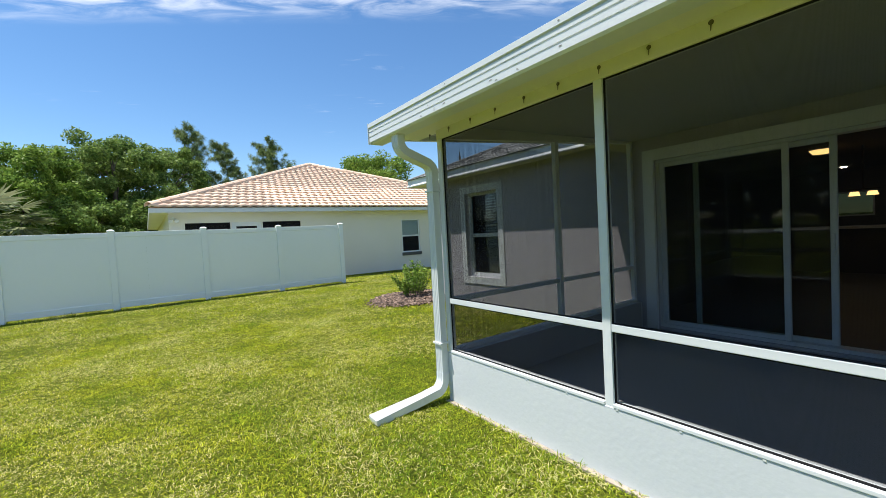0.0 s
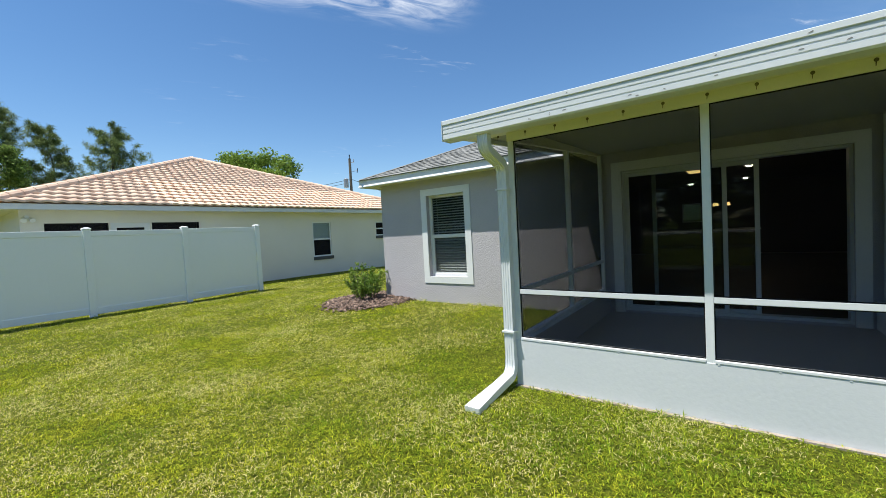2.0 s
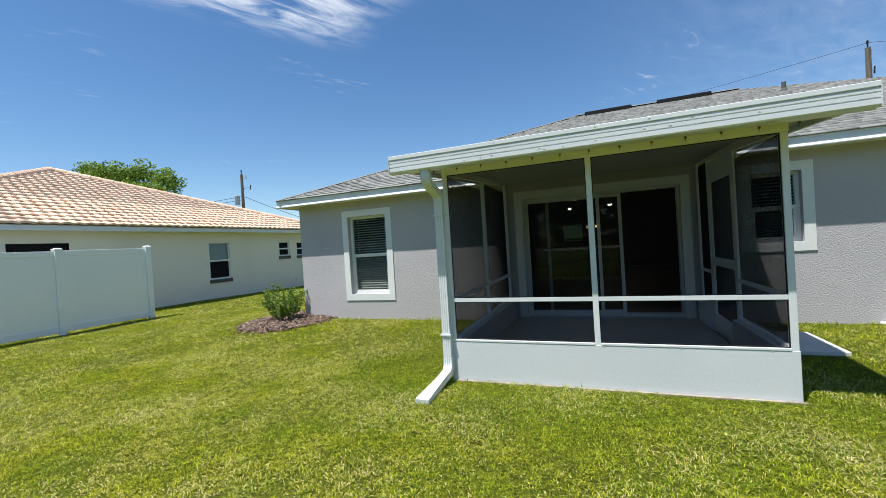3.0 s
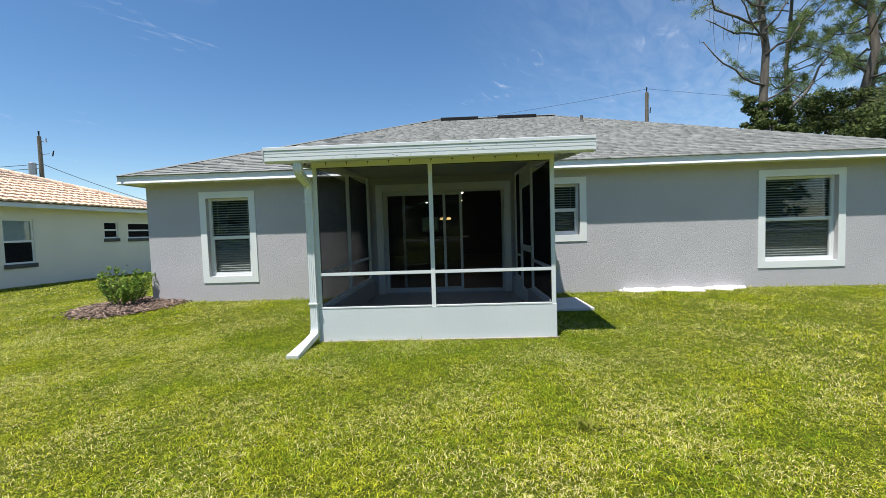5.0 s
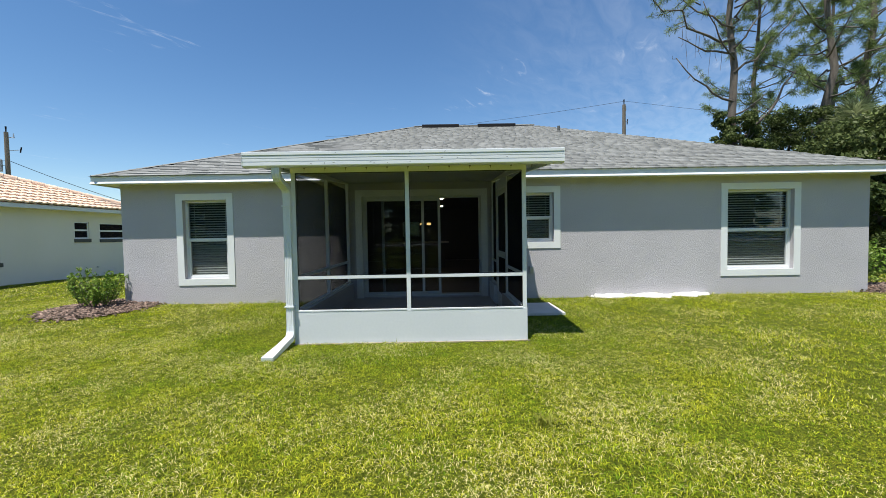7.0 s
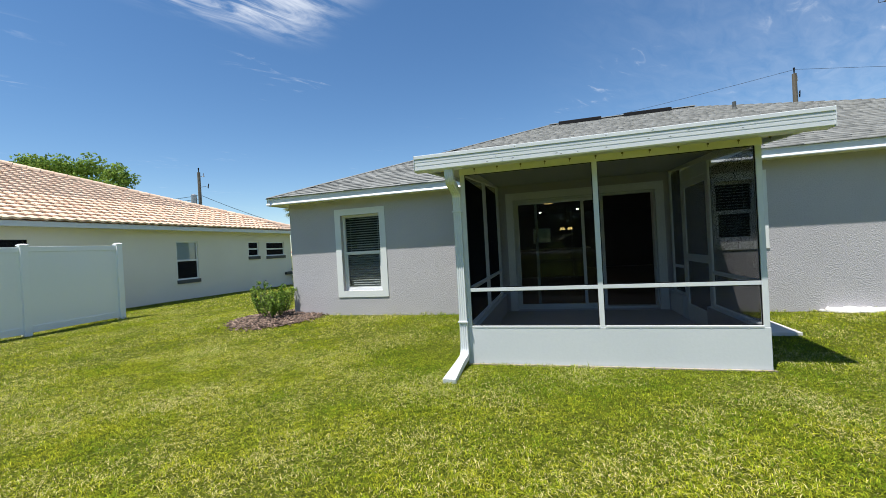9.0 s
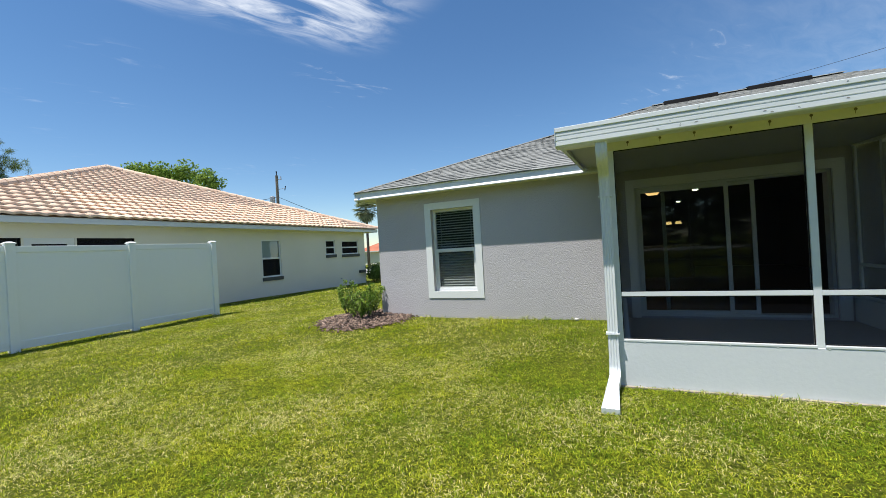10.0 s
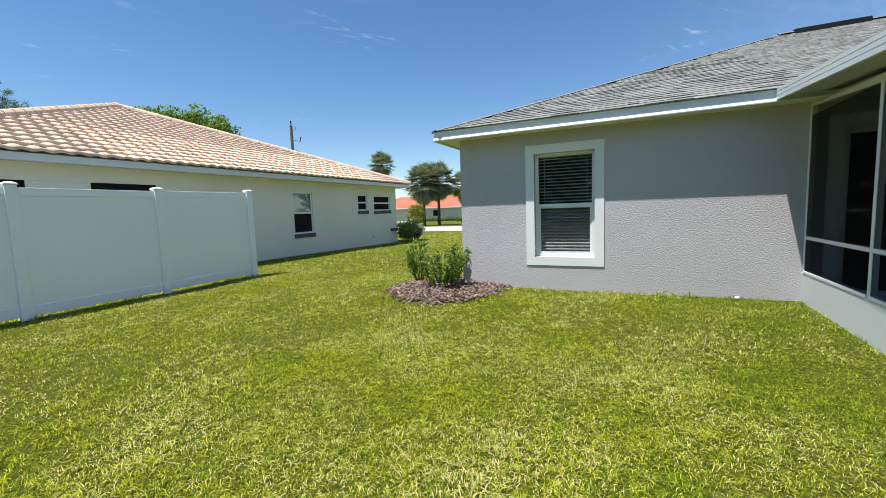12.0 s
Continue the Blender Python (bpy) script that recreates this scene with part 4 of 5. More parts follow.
part("flood_light", fm, TRIM, nb, "white twin flood light under the eave")
part("tap", rod(bmesh.new(), (12.9, NY, 0.28), (12.9, NY - 0.07, 0.27), 0.02), STEEL, nb)
NH = 6.33
NP = 0.402
NRZ, NRY, NRX, NLX = NEZ + NP * NH, NEY + NH, 7.12, 6.90
bm = bmesh.new()
cv = [bm.verts.new(p) for p in ((NE0, NEY, NEZ), (NE1, NEY, NEZ), (NE1, NEY + 2 * NH, NEZ), (NE0, NEY + 2 * NH, NEZ), (NLX, NRY, NRZ), (NRX, NRY, NRZ))]
for f in ((0, 1, 5, 4), (1, 2, 5), (2, 3, 4, 5), (3, 0, 4), (0, 3, 2, 1)):
    bm.faces.new([cv[k] for k in f])
nroof = part("roof", bm, TILE_FAR, nb, "peach clay barrel tile hip roof")

# ---- plants: helpers ----
def leaf_cloud(rng, centres, radii, count, size, thin=0.55, up=0.3, flat=0.75):
    """Many small leaves, scattered in uneven clumps round the given centres."""
    centres, radii = np.asarray(centres, float), np.asarray(radii, float)
    pick = rng.choice(len(centres), count, p=radii ** 2 / (radii ** 2).sum())
    d = rng.normal(size=(count, 3)); d /= np.linalg.norm(d, axis=1, keepdims=True)
    r = rng.random(count) ** 0.45
    pos = centres[pick] + d * (r * radii[pick])[:, None] * np.array([1, 1, flat])
    n = d * 0.6 + rng.normal(size=(count, 3)) * 0.7 + np.array([0, 0, up])
    n /= np.linalg.norm(n, axis=1, keepdims=True)
    a = np.cross(n, rng.normal(size=(count, 3))); a /= np.linalg.norm(a, axis=1, keepdims=True)
    b = np.cross(n, a)
    s = (size * rng.uniform(0.6, 1.4, count))[:, None]
    v = np.stack([pos - a * s, pos + b * s * thin - n * s * 0.12, pos + a * s, pos - b * s * thin - n * s * 0.12], 1).reshape(-1, 3)
    return v, np.arange(count * 4).reshape(-1, 4)


def limbs(bm, rng, base, top, r0, spots, bend=0.3):
    """A trunk from base to top, and limbs that rise out of it to the spots."""
    base, top = Vector(base), Vector(top)
    n = 6
    pts = [base.lerp(top, k / n) + Vector((rng.normal(), rng.normal(), 0)) * bend * (0.35 if 0 < k < n else 0) for k in range(n + 1)]
    tube(bm, pts, [r0 * (1.25 if k == 0 else 1 - 0.8 * k / n) for k in range(n + 1)])
    for s in spots:
        s = Vector(s)
        h = min(max((s.z - base.z) / max(top.z - base.z, 0.1) - 0.18 - 0.15 * rng.random(), 0.2), 0.92)
        a = base.lerp(top, h)
        mid = a.lerp(s, 0.5) + Vector((rng.normal() * 0.15, rng.normal() * 0.15, 0.12 * (s - a).length))
        r = r0 * (1 - 0.8 * h) * 0.5
        tube(bm, [a, mid, s], [r, r * 0.6, r * 0.2], 6)
    return bm


def broad_tree(name, at, height, spread, seed, leaves, size, material, label, low=0.25, group=""):
    """A broad crown of leaf clumps on spreading limbs."""
    rng = np.random.default_rng(seed)
    x, y = at
    z = gz(x, y)
    t = thing(name, (x, y, z), label, "tree", group)
    k = 120
    ang = rng.random(k) * 6.283
    hz = low + (1 - low) * rng.random(k) ** 0.8
    rr = spread * np.sqrt(rng.random(k)) * np.sqrt(np.clip(1.05 - np.abs(hz - 0.55) ** 1.7 * 2.6, 0.08, 1))
    cs = np.stack([x + rr * np.cos(ang), y + rr * np.sin(ang), z + hz * height * 0.92], 1)
    rad = rng.uniform(0.11, 0.25, k) * spread
    bm = limbs(bmesh.new(), rng, (x, y, z - 0.2), (x + rng.normal() * 0.2, y, z + height * 0.8), height * 0.028, cs[:18])
    part("trunk", bm, BARK, t, smooth=True)
    v, q = leaf_cloud(rng, cs, rad, leaves, size)
    part("crown", mesh_of("crown", v, quads=q), material, t)
    return t


def tufts(rng, centres, per, length, width=0.009):
    """Round bunches of needles about each centre, drooping a little."""
    centres = np.asarray(centres, float)
    n = len(centres) * per
    c = np.repeat(centres, per, 0) + rng.normal(size=(n, 3)) * length * 0.16
    d = rng.normal(size=(n, 3)) + np.array([0, 0, 0.25]); d /= np.linalg.norm(d, axis=1, keepdims=True)
    w = np.cross(d, rng.normal(size=(n, 3))); w *= width / np.linalg.norm(w, axis=1, keepdims=True)
    ln = (length * rng.uniform(0.6, 1.15, n))[:, None]
    tip = c + d * ln - np.array([0, 0, 0.18]) * ln
    v = np.stack([c - w * 0.5, c + d * ln * 0.5 - w, tip, c + d * ln * 0.5 + w], 1).reshape(-1, 3)
    return v, np.arange(n * 4).reshape(-1, 4)


def crooked(rng, a, e, sag, wobble, n=5):
    """Points of an uneven limb from a to e that sags on its way."""
    a, e = Vector(a), Vector(e)
    pts = []
    for k in range(n + 1):
        t = k / n
        j = Vector(rng.normal(size=3)) * wobble * (0 < k < n)
        pts.append(a.lerp(e, t) + Vector((0, 0, -sag * 4 * t * (1 - t))) + j)
    return pts


def pine(name, at, height, seed, label, first=0.45, reach=3.2, clumps=46, per=34, size=0.26, bare=(), group=""):
    """A tall pine: trunk, uneven forking limbs, bunches of needles at the twigs' ends; bare: (direction, height, length, rise, girth, needles)."""
    rng = np.random.default_rng(seed)
    x, y = at
    z = gz(x, y)
    t = thing(name, (x, y, z), label, "tree", group)
    bm = bmesh.new()
    top = Vector((x, y, z + height))
    base = Vector((x, y, z - 0.2))
    n = 9
    pts = [base.lerp(top, k / n) + Vector((rng.normal(), rng.normal(), 0)) * 0.12 * (0 < k < n) for k in range(n + 1)]
    r0 = height * 0.0105
    tube(bm, pts, [r0 * (1.15 - 1.0 * k / n) for k in range(n + 1)], 10)
    cs = []

    def twigs(line, r, count, ln, needles):
        for k in range(count):
            u = 0.3 + 0.7 * (k + rng.random()) / count
            i = min(int(u * (len(line) - 1)), len(line) - 2)
            p = line[i].lerp(line[i + 1], u * (len(line) - 1) - i)
            d = (line[-1] - line[0]).normalized() + Vector(rng.normal(size=3)) * 0.75
            q = p + d.normalized() * ln * rng.uniform(0.35, 1.0)
            tube(bm, [p, p.lerp(q, 0.5) + Vector(rng.normal(size=3)) * 0.05, q], [r * 0.4, r * 0.25, 0.006], 4)
            if needles:
                cs.append(q)
                cs.append(p.lerp(q, 0.6))
        if needles:
            cs.append(line[-1])

    for i in range(clumps):
        h = first + (1 - first) * (i + rng.random()) / clumps
        a = base.lerp(top, h)
        ang = rng.random() * 6.283
        ln = reach * (1.15 - 0.75 * (h - first) / (1 - first)) * rng.uniform(0.45, 1.1)
        e = a + Vector((math.cos(ang) * ln, math.sin(ang) * ln, ln * rng.uniform(0.05, 0.8)))
        r = r0 * 0.24 * (1.2 - 0.6 * h)
        line = crooked(rng, a, e, 0.07 * ln, 0.045 * ln)
        tube(bm, line, [r * (1 - 0.15 * k) for k in range(len(line))], 5)
        twigs(line, r, 7, ln * 0.3, True)
    for ang, h, ln, rise, girth, needles in bare:
        a = base.lerp(top, h)
        e = a + Vector((math.cos(ang) * ln, math.sin(ang) * ln, rise))
        line = crooked(rng, a, e, 0.09 * ln, 0.022 * ln, 6)
        tube(bm, line, [r0 * girth * 0.75 * (1 - 0.11 * k) for k in range(len(line))], 6)
        twigs(line, r0 * girth * 0.6, 9 if needles else 5, ln * 0.25, needles)
    part("trunk", bm, BARK, t, smooth=True)
    v, q = tufts(rng, cs, per, size, size * 0.036)
    part("crown", mesh_of("crown", v, quads=q), PINE_LEAF, t)
    return t


def fan_palm(name, at, height, seed, label, crown=1.5, fronds=46, skirt=0.3, group=""):
    """A cabbage palm: bare trunk and a round head of fan leaves."""
    rng = np.random.default_rng(seed)
    x, y = at
    z = gz(x, y)
    t = thing(name, (x, y, z), label, "palm tree", group)
    head = Vector((x, y, z + height))
    bm = tube(bmesh.new(), [(x, y, z - 0.2), (x + 0.05, y, z + height * 0.5), head], [0.2, 0.16, 0.17], 10)
    part("trunk", bm, BARK, t, smooth=True)
    vs, qs = [], []
    for i in range(fronds):
        ang = rng.random() * 6.283
        el = rng.uniform(-0.9 - skirt, 1.35)
        d = np.array([math.cos(ang) * math.cos(el), math.sin(ang) * math.cos(el), math.sin(el)])
        side = np.cross(d, [0, 0, 1.0]); side /= np.linalg.norm(side) + 1e-6
        up = np.cross(side, d)
        ln = crown * rng.uniform(0.45, 0.6)
        c = np.array(head) + d * ln
        n0 = len(vs) * 4
        for k in range(19):
            f = (k / 18 - 0.5) * 3.4
            dd = d * math.cos(f) + side * math.sin(f)
            tip = c + dd * crown * rng.uniform(0.42, 0.55) - np.array([0, 0, crown * 0.14 * rng.random()])
            w = np.cross(dd, up) * 0.026 * crown
            mid = (c * 0.5 + tip * 0.5) + up * 0.02
            vs.append([c, mid + w, tip, mid - w])
        vs.append([np.array(head) + side * 0.02, c + side * 0.02, c - side * 0.02, np.array(head) - side * 0.02])
    v = np.array(vs).reshape(-1, 3)
    part("crown", mesh_of("crown", v, quads=np.arange(len(v)).reshape(-1, 4)), PALM_LEAF, t)
    return t


def shrub(name, at, height, spread, seed, label, stems=14, leaves=900, size=0.022, material=None, clump=0.16):
    """Upright stems, leaves thick along them."""
    rng = np.random.default_rng(seed)
    x, y = at
    z = gz(x, y)
    t = thing(name, (x, y, z), label, "shrub")
    bm = bmesh.new()
    cs, rs = [], []
    for i in range(stems):
        a = i * 2.4 + rng.random()
        r = spread * math.sqrt(rng.random())
        h = height * rng.uniform(0.6, 1.0) * (1 - 0.3 * r / spread)
        p0 = Vector((x + 0.25 * r * math.cos(a), y + 0.25 * r * math.sin(a), z - 0.03))
        p1 = Vector((x + 0.7 * r * math.cos(a), y + 0.7 * r * math.sin(a), z + 0.5 * h))
        p2 = Vector((x + r * math.cos(a + 0.2), y + r * math.sin(a + 0.2), z + h))
        tube(bm, [p0, p1, p2], [0.008, 0.006, 0.003], 5)
        for k in range(6):
            cs.append(p0.lerp(p2, 0.38 + 0.125 * k) + (p1 - p0.lerp(p2, 0.5)) * 0.5)
            rs.append(clump * rng.uniform(0.5, 1.0))
    part("stems", bm, BARK, t, smooth=True)
    v, q = leaf_cloud(rng, cs, rs, leaves, size, thin=0.5, flat=1.0)
    part("foliage", mesh_of("foliage", v, quads=q), material or SHRUB_LEAF, t)
    return t


# ---- planting beds by the house ----
def chips(name, blob, count, seed, label):
    rng = np.random.default_rng(seed)
    cx, cy, rx, ry = blob
    n = 40
    ring = [(cx + rx * math.cos(a) * (1 + 0.10 * math.sin(3 * a + seed) + 0.05 * math.sin(11 * a)), cy + ry * math.sin(a) * (1 + 0.09 * math.sin(5 * a) + 0.05 * math.sin(13 * a + 1))) for a in np.linspace(0, 2 * math.pi, n, endpoint=False)]
    bed = thing(name, (cx, cy, gz(cx, cy)), label, "mulch bed")
    bm = bmesh.new()
    mid = bm.verts.new((cx, cy, gz(cx, cy) + 0.06))
    inner = [bm.verts.new((cx + (x - cx) * 0.6, cy + (y - cy) * 0.6, gz(x, y) + 0.05)) for x, y in ring]
    outer = [bm.verts.new((x, y, gz(x, y) - 0.01)) for x, y in ring]
    for k in range(n):
        bm.faces.new((mid, inner[k], inner[(k + 1) % n]))
        bm.faces.new((inner[k], outer[k], outer[(k + 1) % n], inner[(k + 1) % n]))
    part("soil", bm, MULCH_SOIL, bed, smooth=True)
    a, r = rng.random(count) * 6.283, np.sqrt(rng.random(count)) * (1.0 + 0.12 * np.abs(rng.normal(size=count)))
    px, py = cx + rx * r * np.cos(a), cy + ry * r * np.sin(a)
    pz = ground_z(px, py) + 0.055 * np.clip(1.25 - r, 0, 1) + 0.012 + rng.random(count) * 0.02
    yaw, tilt = rng.random(count) * 6.283, rng.normal(size=count) * 0.35
    ln, wd, th = rng.uniform(0.012, 0.05, count) ** 1.0, rng.uniform(0.006, 0.02, count), 0.004
    u = np.stack([np.cos(yaw) * np.cos(tilt), np.sin(yaw) * np.cos(tilt), np.sin(tilt)], 1)
    s = np.stack([-np.sin(yaw), np.cos(yaw), rng.normal(size=count) * 0.3], 1)
    nn = np.cross(u, s)
    c = np.stack([px, py, pz], 1)
    vs = np.stack([c + (i * ln)[:, None] * u + (j * wd)[:, None] * s + k * th * nn for k in (-1, 1) for i, j in ((-1, -1), (1, -0.8), (1, 0.9), (-1, 1))], 1).reshape(-1, 3)
    o = np.arange(count)[:, None, None] * 8
    f = np.array([[4, 5, 6, 7], [0, 1, 5, 4], [1, 2, 6, 5], [2, 3, 7, 6], [3, 0, 4, 7]])[None]
    tagged(part("wood_chip", mesh_of("chips", vs, quads=(f + o).reshape(-1, 4)), MULCH, bed), kind="stuff")


BED_A, BED_B = (4.66, 7.08, 0.86, 0.82), (5.35, -8.35, 0.75, 0.95)
chips("mulch_bed", BED_A, 2600, 1, "brown wood chip bed round a shrub at the corner")
chips("mulch_bed", BED_B, 1200, 2, "brown wood chip bed at the far corner")
shrub("shrub", (5.08, 7.80), 0.84, 0.34, 3, "leafy green shrub in the wood chip bed", 13, 1150, 0.027, None, 0.07)
shrub("shrub", (4.56, 7.03), 0.80, 0.42, 5, "fuller leafy green shrub in the wood chip bed", 19, 2000, 0.027, None, 0.075)
shrub("shrub", (5.9, -8.4), 0.95, 0.5, 6, "green shrub beside the far corner of the house", 18, 2200, 0.03)
shrub("shrub", (7.0, -9.4), 1.2, 0.8, 8, "large green shrub beside the house", 22, 3000, 0.04)
flag = thing("marker_flag", (4.85, 7.35, 0.09), "tiny orange marker flag in the wood chips", "flag")
part("wire", rod(bmesh.new(), (4.85, 7.35, 0.05), (4.85, 7.35, 0.22), 0.0015, n=5), WIRE, flag)
part("cloth", boxed(4.82, 4.85, 7.349, 7.351, 0.18, 0.22), RED_TILE, flag)

# ---- trees ----
broad_tree("oak_tree", (-1.6, 36.5), 9.9, 3.7, 11, 40000, 0.095, OAK_LEAF, "dense dark green oak behind the fence", 0.12, "oaks behind the fence")
broad_tree("oak_tree", (1.6, 40.0), 10.2, 3.4, 12, 36000, 0.095, OAK_LEAF, "dense dark green oak behind the fence", 0.10, "oaks behind the fence")
broad_tree("oak_tree", (-5.4, 33.5), 8.0, 3.3, 13, 34000, 0.09, LIGHT_LEAF, "lighter green tree beside the dark oaks", 0.12, "oaks behind the fence")
broad_tree("oak_tree", (-9.5, 37.0), 9.0, 3.6, 14, 20000, 0.12, OAK_LEAF, "dense dark green oak behind the fence", 0.1, "oaks behind the fence")
broad_tree("oak_tree", (3.6, 41.0), 6.0, 2.8, 15, 14000, 0.12, OAK_LEAF, "low dark green tree beside the oaks", 0.05, "oaks behind the fence")
broad_tree("oak_tree", (-3.6, 39.0), 9.2, 3.6, 16, 26000, 0.10, OAK_LEAF, "dense dark green oak behind the fence", 0.05, "oaks behind the fence")
broad_tree("oak_tree", (3.1, 36.5), 4.6, 2.4, 18, 9000, 0.12, OAK_LEAF, "low dark green tree beside the oaks", 0.03, "oaks behind the fence")
for k, (x, y, h, w) in enumerate(((0.3, 32.5, 4.8, 2.3), (2.6, 34.0, 4.4, 2.2), (-2.6, 32.0, 4.6, 2.3))):
    broad_tree("bushy_tree", (x, y), h, w, 140 + k, 14000, 0.09, OAK_LEAF, "low dense dark green bushy tree beneath the oaks", 0.02, "bushy trees beneath the oaks")
fan_palm("young_palm", (-4.1, 20.5), 2.6, 17, "young palm with drooping grey-green fronds", 1.7, 40, 0.5)
pine("pine_tree", (4.1, 44.5), 12.2, 21, "tall dark pine with an open crown", 0.42, 2.5, 60, 30, 0.36, group="pines behind the neighbour house")
pine("pine_tree", (7.0, 45.0), 11.2, 22, "tall dark pine with an open crown", 0.38, 2.3, 60, 30, 0.36, group="pines behind the neighbour house")
pine("pine_tree", (11.1, 45.0), 11.9, 23, "tall dark pine with an open crown", 0.52, 2.6, 56, 30, 0.36, group="pines behind the neighbour house")
broad_tree("tree", (16.0, 30.6), 8.6, 3.8, 24, 22000, 0.10, LIGHT_LEAF, "fresh green broad tree behind the tile roof", 0.45)
UP, DOWN = math.pi / 2, -math.pi / 2
big_pine = pine("pine_tree", (16.6, -13.5), 21.0, 31, "tall thin pine with bare lower limbs", 0.54, 3.4, 34, 52, 0.24,
     bare=((UP, 0.365, 2.8, 2.1, 0.36, False), (UP, 0.475, 2.7, 0.75, 0.34, False), (UP + 0.15, 0.505, 4.5, 1.7, 0.40, True), (UP - 0.3, 0.53, 3.0, 2.6, 0.34, True), (UP + 0.3, 0.46, 2.0, 2.4, 0.3, False),
           (DOWN, 0.43, 2.9, 2.8, 0.36, True), (DOWN + 0.2, 0.485, 1.9, 2.3, 0.32, False), (DOWN - 0.2, 0.335, 1.3, 0.9, 0.34, False), (DOWN + 0.1, 0.27, 3.3, 3.6, 0.6, False)), group="pines beside the house")
# dry vines that hang from the bare limbs
for k in range(7):
    vy, vz = -12.9 + 0.33 * k + 0.1 * math.sin(9 * k), 10.2 + 0.12 * k
    part("vine", tube(bmesh.new(), [(16.6, vy, vz), (16.62, vy + 0.06 * math.sin(5 * k), vz - 0.7), (16.58, vy + 0.1 * math.cos(3 * k), vz - 1.3 - 0.5 * math.sin(4 * k))], [0.012, 0.010, 0.006], 4), BARK, big_pine)
pine("pine_tree", (16.2, -17.6), 20.0, 32, "tall pine with hanging needle tufts", 0.26, 3.2, 48, 52, 0.26, group="pines beside the house")
pine("pine_tree", (17.5, -21.0), 21.0, 33, "tall pine with hanging needle tufts", 0.28, 3.4, 48, 52, 0.26, group="pines beside the house")
pine("pine_tree", (20.5, -17.6), 18.0, 34, "tall pine with hanging needle tufts", 0.32, 3.0, 44, 48, 0.26, group="pines beside the house")
pine("pine_tree", (22.5, -24.0), 19.0, 35, "tall pine with hanging needle tufts", 0.28, 3.2, 44, 48, 0.26, group="pines beside the house")
for k, (x, y, h, s, m) in enumerate(((16.5, -16.2, 7.4, 2.3, SHADE_LEAF), (14.5, -18.4, 7.0, 2.8, SHADE_LEAF), (13.8, -18.6, 6.8, 2.6, SHADE_LEAF), (10.5, -14.0, 5.4, 2.3, SHADE_LEAF),
                                     (16.3, -13.3, 7.5, 1.3, SHADE_LEAF), (9.0, -12.3, 4.2, 1.9, SHADE_LEAF), (17.5, -20.5, 7.4, 3.0, SHADE_LEAF))):
    broad_tree("understorey_tree", (x, y), h, s, 40 + k, 26000, 0.065, m, "dark green bushy tree under the pines", 0.06, "bushy trees under the pines")
fan_palm("palm_tree", (13.0, -15.8), 5.4, 50, "palm among the bushy trees beside the house", 1.2, 40, 0.2)
fan_palm("cabbage_palm", (40.0, 31.2), 7.4, 51, "tall cabbage palm behind the neighbour house", 1.75, 95, 0.5, "street palms")
fan_palm("cabbage_palm", (42.8, 27.2), 5.3, 52, "cabbage palm with a full shaggy head", 2.6, 150, 0.9, "street palms")
fan_palm("cabbage_palm", (44.5, 26.0), 5.6, 53, "cabbage palm with a full shaggy head", 2.5, 140, 0.9, "street palms")
fan_palm("cabbage_palm", (46.0, 23.0), 4.9, 54, "cabbage palm with a full shaggy head", 2.1, 110, 0.8, "street palms")
broad_tree("small_tree", (36.5, 24.9), 2.5, 0.95, 56, 5000, 0.07, GOLD_LEAF, "small golden-green tree by the drive", 0.2)
shrub("shrub", (16.1, 14.1), 1.15, 0.62, 57, "white-tipped rounded shrub at the neighbour wall", 26, 3200, 0.045, HEDGE_LEAF, 0.22)
shrub("shrub", (15.3, 13.95), 1.1, 0.5, 58, "dark green shrub at the neighbour wall", 18, 1800, 0.045, OAK_LEAF, 0.2)
for k, (x, y) in enumerate(((70, 30), (78, 42), (90, 20), (88, 36), (60, 60), (40, 70), (20, 75), (-12, 60), (-25, 50), (-30, 35), (-18, 42), (45, -40), (60, -30), (75, -8), (30, -38), (20, -32), (84, 30), (95, 45), (70, 16), (56, 52), (100, 30))):
    broad_tree("distant_tree", (x, y), 6.5 + (k * 7 % 5) * 0.5, 4.0, 70 + k, 3400, 0.28, OAK_LEAF, "far dark green tree along the street", 0.05, "far trees")

# trees behind the walk, seen only in the panes
for k in range(17):
    broad_tree("tree", (-52.0 - (k * 5 % 4) * 2, -48.0 + 6.5 * k), 12.5 + (k * 3 % 4) * 0.9, 5.5, 120 + k, 3600, 0.42, OAK_LEAF, "dark green tree across the back lawn", 0.04, "trees across the back lawn")

# ---- far house across the street, drive ----
fh = thing("house", (62.0, 27.0, gz(62, 27)), "cream house across the street with an orange-red roof", "house")
fz = gz(62, 27)
part("wall", panel_y(bmesh.new(), 60, 60.3, 17, 47, fz - 0.2, fz + 2.5, [(27.2, 28.6, fz + 1.0, fz + 2.1), (33, 34.5, fz + 1.0, fz + 2.1)]), WHITE_STUCCO, fh)
part("wall", boxed(60.3, 68, 46.7, 47, fz - 0.2, fz + 2.5), WHITE_STUCCO, fh)
part("wall", boxed(60.3, 68, 17, 17.3, fz - 0.2, fz + 2.5), WHITE_STUCCO, fh)
for y0, y1 in ((27.2, 28.6), (33, 34.5)):
    w = part("window", panel_y(bmesh.new(), 60.05, 60.12, y0, y1, fz + 1.0, fz + 2.1, [(y0 + 0.06, y1 - 0.06, fz + 1.06, fz + 2.04)]), TRIM, fh)
    part("pane", boxed(60.15, 60.17, y0, y1, fz + 1.0, fz + 2.1), BLACK, w)
bm = bmesh.new()
